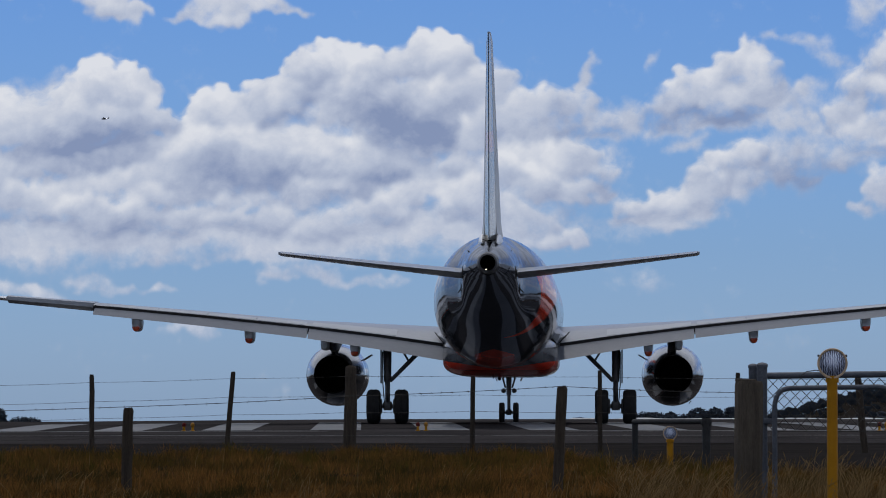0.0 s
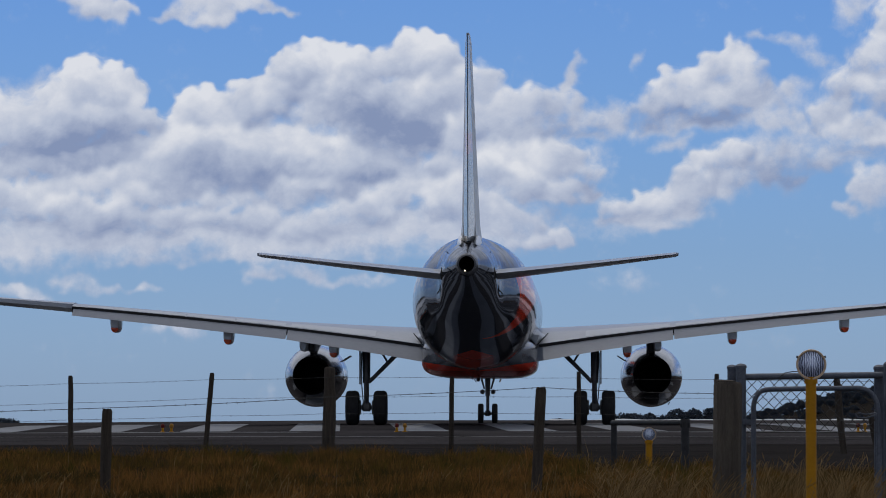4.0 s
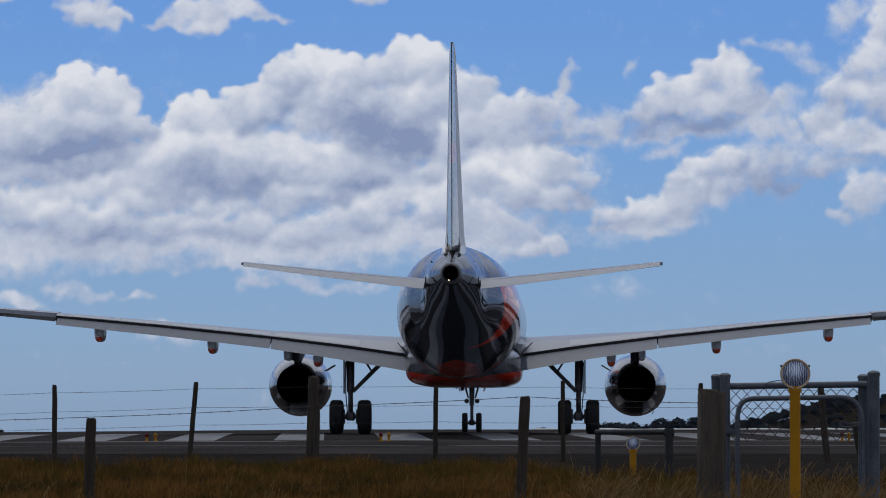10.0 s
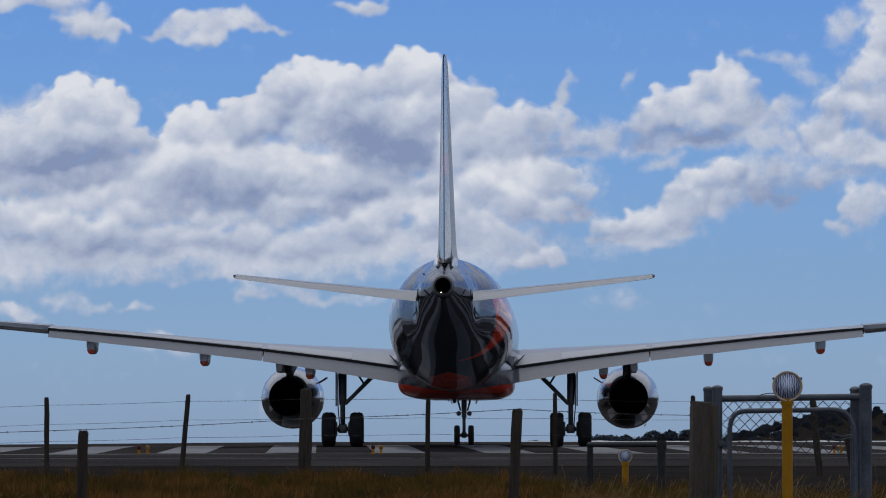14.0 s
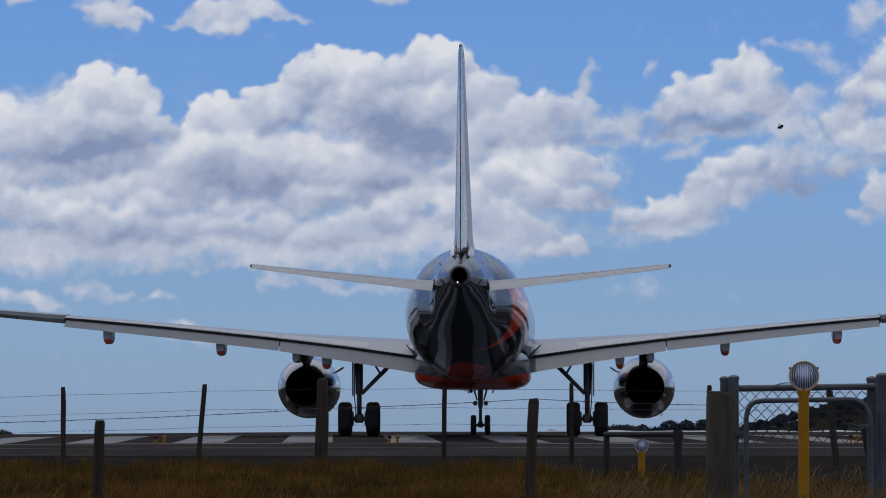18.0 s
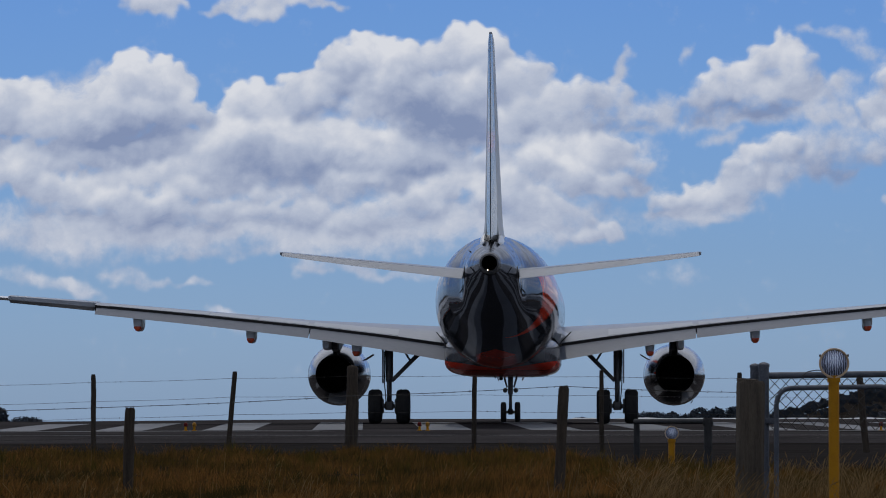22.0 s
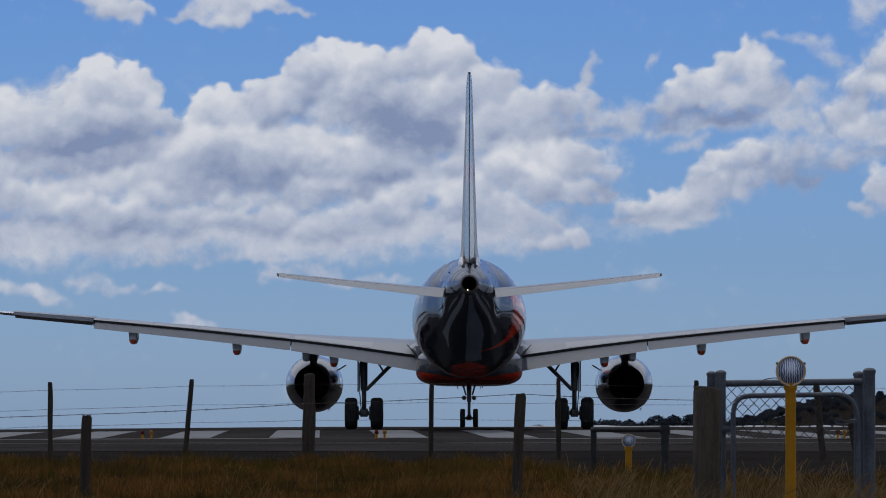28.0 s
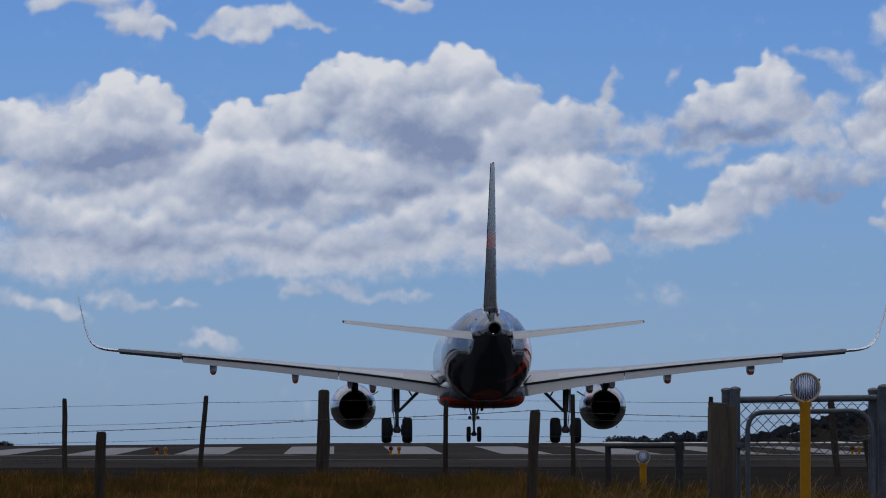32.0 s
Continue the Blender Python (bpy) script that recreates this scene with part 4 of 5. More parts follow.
em, tp, mxs = ns.new("ShaderNodeEmission"), ns.new("ShaderNodeBsdfTransparent"), ns.new("ShaderNodeMixShader")
ln.new(cr.outputs[0], em.inputs["Color"])
ln.new(math_node(ns, ln, "MULTIPLY", cover.outputs[0], 0.97), mxs.inputs[0])
ln.new(tp.outputs[0], mxs.inputs[1]), ln.new(em.outputs[0], mxs.inputs[2])
ln.new(mxs.outputs[0], ns["Material Output"].inputs["Surface"])

# azimuth, elevation, half width and half height in degrees
LEFT_HEAP = [(-5.82, 3.11, 0.50, 0.41), (-5.94, 2.62, 0.56, 0.27), (-3.95, 3.49, 0.47, 0.39), (-4.51, 3.18, 0.50, 0.42), (-4.94, 3.08, 0.44, 0.39), (-3.70, 3.18, 0.36, 0.36), (-4.32, 2.80, 0.75, 0.28), (-3.61, 2.83, 0.31, 0.22), (-5.44, 3.21, 0.44, 0.37), (-5.26, 2.65, 0.56, 0.25)]
TALL_HEAP = [(-1.58, 3.49, 0.34, 0.31), (-1.21, 3.46, 0.37, 0.31), (-2.83, 3.26, 0.27, 0.27), (-3.17, 3.01, 0.27, 0.25), (-3.01, 2.71, 0.59, 0.34), (-2.27, 3.39, 0.35, 0.29), (-2.58, 3.18, 0.37, 0.29), (-1.96, 3.49, 0.31, 0.30), (-1.69, 3.77, 0.27, 0.29), (-1.42, 3.86, 0.29, 0.30), (-1.05, 3.71, 0.39, 0.35), (-0.70, 3.77, 0.29, 0.27),
             (-0.37, 3.87, 0.30, 0.29), (-0.10, 3.78, 0.27, 0.37), (0.10, 3.46, 0.27, 0.41), (-0.83, 3.24, 0.87, 0.44), (-0.27, 3.39, 0.37, 0.31), (-2.39, 2.77, 0.59, 0.39), (-1.77, 2.88, 0.41, 0.27), (-1.21, 2.77, 0.44, 0.27), (-0.59, 2.99, 0.56, 0.29), (0.29, 3.21, 0.29, 0.25), (0.04, 2.96, 0.37, 0.29)]
SCRAPS = [(-4.79, 1.33, 0.37, 0.16), (-5.26, 1.40, 0.37, 0.16), (-4.07, 1.46, 0.31, 0.15), (-3.85, 1.37, 0.28, 0.12), (-3.36, 1.33, 0.28, 0.07), (-1.21, 1.48, 0.37, 0.09), (-0.83, 1.53, 0.25, 0.07), (-3.01, 0.89, 0.37, 0.13), (-1.89, 1.56, 0.56, 0.11), (-3.01, 1.71, 0.75, 0.14), (-2.27, 1.71, 0.56, 0.10), (0.54, 1.84, 0.37, 0.10),
          (-4.01, 4.51, 0.34, 0.17), (-3.79, 4.34, 0.14, 0.11), (-3.61, 4.45, 0.19, 0.10), (-2.73, 4.36, 0.44, 0.17), (-2.39, 4.46, 0.37, 0.15), (-3.08, 4.34, 0.25, 0.10), (-1.99, 4.42, 0.28, 0.07), (-4.51, 4.70, 0.50, 0.16), (-0.90, 4.69, 0.37, 0.09)]
MIDDLE_HEAP = [(0.47, 2.83, 0.31, 0.20), (0.75, 2.86, 0.31, 0.21), (1.06, 2.80, 0.28, 0.21), (1.28, 2.68, 0.24, 0.17), (1.47, 2.51, 0.20, 0.15), (0.35, 2.58, 0.31, 0.22), (0.72, 2.49, 0.37, 0.24), (1.10, 2.37, 0.34, 0.17), (1.34, 2.37, 0.25, 0.11), (0.29, 2.24, 0.37, 0.19), (-0.12, 2.68, 0.16, 0.19), (-0.24, 2.49, 0.21, 0.17), (-0.46, 2.46, 0.21, 0.16), (-0.68, 2.37, 0.25, 0.16), (-0.02, 2.34, 0.31, 0.22), (-0.96, 2.24, 0.31, 0.16), (0.91, 1.90, 0.34, 0.10), (1.13, 1.95, 0.20, 0.12)]
LOW_HEAP = [(-4.51, 2.43, 0.31, 0.21), (-4.23, 2.55, 0.28, 0.21), (-3.95, 2.55, 0.30, 0.22), (-3.67, 2.52, 0.31, 0.21), (-3.45, 2.37, 0.28, 0.20), (-4.63, 2.24, 0.31, 0.16), (-4.20, 2.24, 0.44, 0.19), (-3.76, 2.18, 0.44, 0.17), (-3.20, 2.15, 0.28, 0.14), (-2.95, 2.18, 0.25, 0.14), (-2.61, 2.15, 0.28, 0.12), (-2.14, 2.15, 0.31, 0.15), (-1.64, 2.05, 0.34, 0.12), (-4.76, 2.37, 0.25, 0.16), (-5.13, 2.34, 0.31, 0.22), (-5.44, 2.46, 0.31, 0.22)]
LOW_FILL = [(-1.96, 3.30, 0.34, 0.24), (-2.20, 3.14, 0.31, 0.19), (-3.20, 3.08, 0.25, 0.19), (-3.39, 2.58, 0.37, 0.14), (-2.83, 2.46, 0.44, 0.17), (-1.89, 2.46, 0.47, 0.20), (-1.27, 2.15, 0.44, 0.16), (-2.39, 2.34, 0.50, 0.19), (0.60, 2.12, 0.44, 0.14), (0.38, 3.58, 0.22, 0.37), (0.54, 3.27, 0.37, 0.28), (0.85, 3.30, 0.34, 0.26), (1.13, 3.30, 0.31, 0.22), (1.34, 3.16, 0.28, 0.17), (0.72, 3.08, 0.56, 0.22), (-1.39, 2.52, 0.50, 0.17), (-0.59, 2.71, 0.37, 0.17)]
RIGHT_HEAP = [(2.12, 3.30, 0.26, 0.17), (2.34, 3.46, 0.28, 0.20), (2.59, 3.64, 0.31, 0.22), (2.87, 3.80, 0.30, 0.21), (3.12, 3.95, 0.21, 0.17), (3.18, 3.64, 0.28, 0.28), (2.84, 3.46, 0.44, 0.25), (1.78, 2.24, 0.21, 0.16), (2.00, 2.32, 0.22, 0.16), (2.28, 2.37, 0.28, 0.17), (2.59, 2.49, 0.28, 0.21), (2.76, 2.70, 0.21, 0.17), (3.06, 2.82, 0.24, 0.15), (4.15, 3.30, 0.26, 0.21), (4.40, 3.58, 0.31, 0.26), (4.68, 3.92, 0.34, 0.31), (4.93, 4.27, 0.31, 0.34), (4.74, 3.49, 0.37, 0.31), (4.46, 3.08, 0.37, 0.19), (4.77, 2.96, 0.37, 0.20), (5.33, 3.89, 0.50, 0.50), (5.33, 3.08, 0.44, 0.31)]
RIGHT_FILL = [(3.40, 3.39, 0.34, 0.25), (3.65, 3.14, 0.44, 0.20), (1.72, 2.07, 0.28, 0.10), (2.15, 2.07, 0.50, 0.11), (2.84, 2.46, 0.40, 0.26), (2.47, 2.22, 0.40, 0.15), (3.21, 2.65, 0.37, 0.19), (3.52, 2.55, 0.37, 0.24), (3.96, 2.74, 0.56, 0.20), (4.65, 2.40, 0.34, 0.24), (4.33, 2.20, 0.22, 0.10), (4.89, 2.49, 0.28, 0.22), (4.96, 4.58, 0.31, 0.25), (2.71, 3.19, 0.56, 0.15), (2.15, 3.11, 0.28, 0.12), (4.02, 3.08, 0.28, 0.15)]
# the same, then the lean in degrees and the thickness
STREAKS = [(1.25, 3.55, 0.37, 0.09, 52, 0.85), (1.38, 3.78, 0.20, 0.05, 60, 0.68), (1.62, 3.20, 0.50, 0.19, 10, 0.70), (2.06, 3.90, 0.16, 0.06, 35, 0.5), (3.71, 4.05, 0.26, 0.11, 0, 0.5), (3.99, 3.94, 0.26, 0.11, 0, 0.5), (3.74, 3.57, 0.28, 0.09, 10, 0.5), (2.40, 2.90, 0.30, 0.11, 20, 0.5), (3.40, 4.11, 0.16, 0.07, 0, 0.5), (1.34, 3.01, 0.37, 0.10, 5, 0.68), (1.56, 2.77, 0.19, 0.19, 0, 0.4), (3.21, 3.14, 0.50, 0.12, 0, 0.4), (4.46, 4.42, 0.34, 0.19, 20, 0.5), (2.00, 1.38, 0.34, 0.12, 5, 0.32)]
VEILS = [(2.65, 3.42, 0.84, 0.37, 25, 0.62), (3.90, 2.83, 1.25, 0.28, 3, 0.62), (3.40, 3.30, 0.68, 0.25, 10, 0.5), (4.58, 3.58, 0.53, 0.62, -30, 0.62), (2.47, 2.30, 0.93, 0.26, 22, 0.6), (3.34, 2.58, 0.75, 0.25, 10, 0.55), (1.28, 3.14, 0.81, 0.25, 10, 0.6), (-1.64, 2.58, 1.74, 0.56, 0, 0.85), (-3.51, 2.52, 1.62, 0.44, 0, 0.8), (-4.26, 1.90, 1.7, 0.34, 0, 0.8), (-2.02, 1.93, 1.8, 0.34, 0, 0.8), (-0.15, 2.02, 1.49, 0.31, 0, 0.8),
         (0.72, 2.58, 0.93, 0.56, 0, 0.8), (-0.90, 3.27, 1.18, 0.68, 0, 0.9), (-4.51, 3.14, 1.06, 0.56, 0, 0.85), (-2.52, 2.96, 0.87, 0.44, 0, 0.85)]
front_az, front_el = np.arange(-6.4, 6.4, 0.019), np.arange(-0.5, 5.4, 0.019)
# tone offsets painted on: broad hollows in their own shade, and crests in full sun
HOLLOWS = [(-0.90, 3.24, 0.75, 0.28, 0.4), (-1.27, 3.52, 0.44, 0.22, 0.2), (-0.49, 3.08, 0.50, 0.25, 0.2), (-2.64, 2.77, 0.50, 0.28, 0.34), (-4.32, 2.96, 0.68, 0.20, 0.36), (-3.82, 3.08, 0.37, 0.19, 0.15), (-0.90, 2.58, 0.68, 0.19, 0.15), (-3.33, 1.95, 1.25, 0.11, 0.07), (-1.39, 2.34, 0.50, 0.14, 0.1), (2.65, 3.24, 0.53, 0.14, 0.3), (3.52, 2.55, 0.40, 0.22, 0.4), (4.02, 2.71, 0.50, 0.14, 0.2), (4.46, 3.21, 0.44, 0.16, 0.12), (0.85, 2.18, 0.50, 0.11, 0.12), (-4.07, 1.99, 0.75, 0.11, 0.08), (-2.20, 2.52, 0.37, 0.19, 0.12)]
GAPS = [(1.03, 3.08, 0.56, 0.10, 0.2), (0.47, 3.03, 0.31, 0.07, 0.12), (-4.01, 2.77, 0.62, 0.09, 0.16), (-0.52, 2.62, 0.44, 0.07, 0.16), (-1.39, 2.45, 0.56, 0.07, 0.12), (-3.01, 2.27, 0.37, 0.06, 0.12), (2.47, 2.58, 0.37, 0.06, 0.1), (-0.90, 3.52, 0.56, 0.16, 0.12), (-1.89, 3.21, 0.25, 0.10, 0.14)]
CRESTS = [(-1.49, 2.96, 0.37, 0.20, -0.32), (-1.39, 3.99, 0.31, 0.16, -0.2), (-0.27, 4.05, 0.28, 0.22, -0.2), (-3.89, 3.70, 0.44, 0.22, -0.15), (-2.70, 3.33, 0.37, 0.19, -0.15), (-2.08, 3.39, 0.31, 0.25, -0.12), (-4.17, 2.46, 0.56, 0.19, -0.2), (0.85, 2.77, 0.56, 0.22, -0.25), (-0.52, 2.40, 0.44, 0.14, -0.15), (2.59, 3.64, 0.37, 0.25, -0.2), (2.28, 2.37, 0.37, 0.14, -0.15), (2.90, 2.77, 0.25, 0.12, -0.1), (4.52, 2.99, 0.37, 0.09, -0.15), (-2.58, 4.39, 0.50, 0.16, -0.1), (4.65, 3.89, 0.31, 0.37, -0.1)]
clouds = [cloud_bank("backdrop", front_az, front_el, *puffy(3, LEFT_HEAP + TALL_HEAP + MIDDLE_HEAP + LOW_HEAP + RIGHT_HEAP, SCRAPS, VEILS + STREAKS, front_az, front_el, 4, calm=LOW_FILL + RIGHT_FILL, hollows=HOLLOWS + GAPS + CRESTS), "white sunlit cumulus clouds with grey bases drifting")]
# cloud banks outside the view, added so the hull mirrors white
rng = np.random.default_rng(11)
round_az, round_el = np.arange(6.4, 353.7, 0.14), np.arange(-0.5, 13.0, 0.14)
around = [(float(rng.uniform(8, 352)), float(rng.uniform(1.5, 9.5)), float(rng.uniform(0.8, 2.6)), float(rng.uniform(0.4, 1.0))) for _ in range(170)]
clouds.append(cloud_bank("backdrop", round_az, round_el, *brighter(puffy(5, around, [], [], round_az, round_el, 1, 0.5, 0.5)), "white cumulus clouds round the horizon"))
high_az, high_el = np.arange(-180, 180.1, 0.5), np.arange(5.5, 80.0, 0.5)
around = [(float(rng.uniform(-180, 180)), float(rng.uniform(10, 46)), float(rng.uniform(5, 13)), float(rng.uniform(2.5, 5))) for _ in range(420)] + [(float(rng.uniform(-40, 40)), float(rng.uniform(9, 46)), float(rng.uniform(4, 9)), float(rng.uniform(2, 4))) for _ in range(60)] + [(float(rng.uniform(-75, 75)), float(rng.uniform(9, 50)), float(rng.uniform(3, 9)), float(rng.uniform(1.5, 4))) for _ in range(170)] + [(float(rng.uniform(110, 250)) - 360 * (rng.random() < 0.5), float(rng.uniform(9, 76)), float(rng.uniform(5, 14)), float(rng.uniform(2.5, 6))) for _ in range(420)]
clouds.append(cloud_bank("backdrop", high_az, high_el, *brighter(puffy(7, around, [], [], high_az, high_el, 1, 1.5, 0.5)), "scattered white cumulus clouds high over the field"))


# ---------------------------------------------------------------- fences and gate
def timber(base, top, r, seed, seg=10):
    """A weathered round post, uneven along its length, with a worn top."""
    rng = random.Random(seed)
    base, top = Vector(base), Vector(top)
    rings = []
    for k in range(7):
        f = (0, 0.2, 0.4, 0.6, 0.8, 0.975, 1.0)[k]
        c = base.lerp(top, f) + Vector((rng.uniform(-1, 1), rng.uniform(-1, 1), 0)) * r * 0.08
        rr = r * (1.06 - 0.1 * f) * (0.82 if k == 6 else 1)
        rings.append([c + Vector((math.cos(2 * math.pi * i / seg) * rr * rng.uniform(0.9, 1.08), math.sin(2 * math.pi * i / seg) * rr * rng.uniform(0.9, 1.08), rng.uniform(-0.1, 0.1) * r if k == 6 else 0)) for i in range(seg)])
    return loft(rings)


def barbed(points, r, seed, step=0.13, sag=0.012):
    rng = random.Random(seed)
    geos = []
    for p, q in zip(points[:-1], points[1:]):
        p, q = Vector(p), Vector(q)
        n = 5
        line = [p.lerp(q, k / n) - Vector((0, 0, sag * 4 * (k / n) * (1 - k / n))) for k in range(n + 1)]
        geos.append(pipe_along(line, r, 5))
        if step:
            m = int((q - p).length / step)
            for k in range(m):
                f = (k + rng.uniform(0.2, 0.8)) / m
                c = p.lerp(q, f) - Vector((0, 0, sag * 4 * f * (1 - f)))
                for _ in range(2):
                    d = Vector((rng.uniform(-0.6, 0.6), rng.uniform(-1, 1), rng.uniform(-1, 1))).normalized() * 0.017
                    geos.append(tube(c - d, c + d, r * 0.8, r * 0.5, 4))
    return join(*geos)


far_fence = thing("wire_fence", "weathered timber post and barbed wire fence beside the runway", "fence")
for i, (base, top, r) in enumerate((((-6.750, 90, -0.380), (-6.750, 90, 1.107), 0.044), ((-4.441, 90, -0.380), (-4.299, 90, 1.155), 0.044), ((-2.289, 90, -0.380), (-2.270, 90, 1.253), 0.108), ((-0.166, 90, -0.380), (-0.152, 90, 1.077), 0.042),
                                    ((2.045, 90, -0.380), (2.045, 90, 1.175), 0.040), ((4.432, 90, -0.380), (4.432, 90, 1.136), 0.042), ((6.633, 90, -0.380), (6.505, 90, 1.058), 0.06), ((-8.843, 90, -0.380), (-8.863, 90, 1.038), 0.045), ((8.765, 90, -0.380), (8.765, 90, 1.058), 0.045))):
    part("post", timber(base, top, r, i), TIMBER, far_fence)
for i, ys in enumerate((((-8.856, 89.93, 0.911), (-6.745, 89.93, 0.969), (-4.311, 89.93, 1.038), (-2.276, 89.87, 1.076), (-0.156, 89.93, 1.087), (2.043, 89.93, 1.067), (4.418, 89.93, 1.038), (8.758, 89.93, 0.999)),
                        ((-8.856, 89.93, 0.578), (-6.745, 89.93, 0.637), (-4.311, 89.93, 0.715), (-2.276, 89.87, 0.744), (-0.156, 89.93, 0.754), (2.043, 89.93, 0.744), (4.418, 89.93, 0.715), (8.758, 89.93, 0.676)),
                        ((-8.856, 89.93, 0.285), (-6.745, 89.93, 0.344), (-4.311, 89.93, 0.412), (-2.276, 89.87, 0.451), (-0.156, 89.93, 0.471), (2.043, 89.93, 0.451), (4.418, 89.93, 0.412), (8.758, 89.93, 0.383)),
                        ((-8.856, 89.93, -0.038), (-6.745, 89.93, 0.001), (-4.311, 89.93, 0.031), (-2.276, 89.87, 0.051), (-0.156, 89.93, 0.060), (2.043, 89.93, 0.050), (4.418, 89.93, 0.031), (8.758, 89.93, 0.001)))):
    part("wire", barbed(ys, 0.0026, i), WIRE, far_fence, "thin barbed wire", False)

near_fence = thing("wire_fence", "grey timber posts with one strand of barbed wire", "fence")
for i, (base, top, r) in enumerate((((-4.177, 61, -0.727), (-4.147, 61, 0.520), 0.064), ((0.875, 61, -0.727), (0.942, 61, 0.778), 0.062), ((-7.386, 61, -0.727), (-7.386, 61, 0.454), 0.064))):
    part("post", timber(base, top, r, 20 + i), TIMBER, near_fence)
part("wire", barbed(((-7.378, 60.93, 0.454), (-4.146, 60.93, 0.533), (-1.550, 60.93, 0.659), (0.940, 60.93, 0.772), (2.974, 60, 0.696)), 0.0036, 9, 0.14), WIRE, near_fence, "barbed wire along the post tops", False)

strainer = part("strainer_post", join(moved(block(0.248, 0.24, 1.40, cut=0.12), pose(2.603, 51, -0.62, 1, 0.5, 8)), moved(block(0.19, 0.2, 0.02, cut=0.12), pose(2.589, 51, 0.775, 3, 2, 8))), OLDTIMBER)
tagged(strainer, "thick square weathered timber strainer post beside the gate", "post")

brace = part("brace_post", timber((4.355, 53, -0.422), (4.194, 53, 0.460), 0.055, 77), TIMBER)
tagged(brace, "leaning dark timber brace beside the gate post", "post")
gate = thing("gate", "galvanised pipe gate with chain-link mesh between steel posts", "gate")


def steel_post(name, x, y, top, r, d, parent):
    px, pz = x, top
    return part(name, join(tube((px, d, -0.72), (px, d, pz - r * 0.5), r, r, 16), moved(lathe([(0, r * 1.14), (r * 0.5, r * 1.12), (r * 0.8, r * 0.8), (r * 0.95, 0.01)], 16, "Z"), pose(px, d, pz - r * 0.9))), GALV, parent)


for x, top, r, d in ((2.721, 0.959, 0.047, 52.15), (2.803, 0.969, 0.051, 52.0), (4.195, 0.959, 0.051, 52.15), (4.290, 0.992, 0.058, 52.0)):
    steel_post("gate_post", x, 0, top, r, d, gate)
part("top_rail", join(tube((2.784, 52.05, 0.837), (4.221, 52.05, 0.856), 0.033, None, 14)), GALV, gate)
arch = [(2.922, 51.9, -0.403), (2.922, 51.9, 0.556), (2.945, 51.9, 0.641), (2.990, 51.9, 0.692), (3.058, 51.9, 0.712), (3.475, 51.9, 0.720), (3.971, 51.9, 0.726), (4.050, 51.9, 0.709), (4.113, 51.9, 0.658), (4.152, 51.9, 0.579), (4.169, 51.9, 0.472), (4.175, 51.9, -0.403)]
leaf = part("gate_leaf", pipe_along(arch, 0.026, 12), GALV, gate, "bent pipe frame of the gate")
part("latch", pipe_along([(3.930, 51.8, 0.472), (3.953, 51.8, 0.432), (4.031, 51.8, 0.427), (4.133, 51.8, 0.455), (4.138, 51.8, 0.477), (4.031, 51.8, 0.461), (3.953, 51.8, 0.483)], 0.008, 6), GALV, leaf)
part("loose_tie", pipe_along([(3.185, 51.95, 0.833), (3.241, 51.95, 0.878), (3.320, 51.95, 0.892), (3.388, 51.95, 0.890)], 0.005, 5), WIRE, gate, "curled loose tie wire")
part("hinge", join(moved(lathe([(-0.035, 0.058), (0.035, 0.058)], 14, "Z"), pose(2.803, 52, 0.385)), moved(block(0.13, 0.05, 0.06, cut=0.2), pose(2.88, 51.95, 0.355))), GALV, gate)
part("hinge", moved(lathe([(-0.03, 0.055), (0.03, 0.055)], 12, "Z"), pose(2.809, 52, -0.093)), GALV, gate)


def chain_link(x0, x1, z0, z1, y, cell, r):
    """Zigzag strands that hook into one another."""
    geos = []
    n = int((x1 - x0) / cell)
    rows = int((z1 - z0) / (cell * 0.52))
    for i in range(n + 1):
        pts = []
        for k in range(rows + 1):
            pts.append(Vector((x0 + cell * (i + (0.5 if k % 2 else 0.0) + (0.0)), y + (0.003 if k % 2 else -0.003), z1 - cell * 0.52 * k)))
        geos.append(pipe_along(pts, r, 4))
        pts = [Vector((x0 + cell * (i - (0.5 if k % 2 else 0.0)), y + (-0.003 if k % 2 else 0.003), z1 - cell * 0.52 * k)) for k in range(rows + 1)]
        geos.append(pipe_along(pts, r, 4))
    return join(*geos)


part("mesh", join(chain_link(2.86, 4.14, 0.285, 0.815, 52.1, 0.112, 0.0046), tube((2.84, 52.1, 0.285), (4.2, 52.1, 0.28), 0.004, None, 5)), WIRE, gate, "diamond chain-link mesh over the upper half", False)


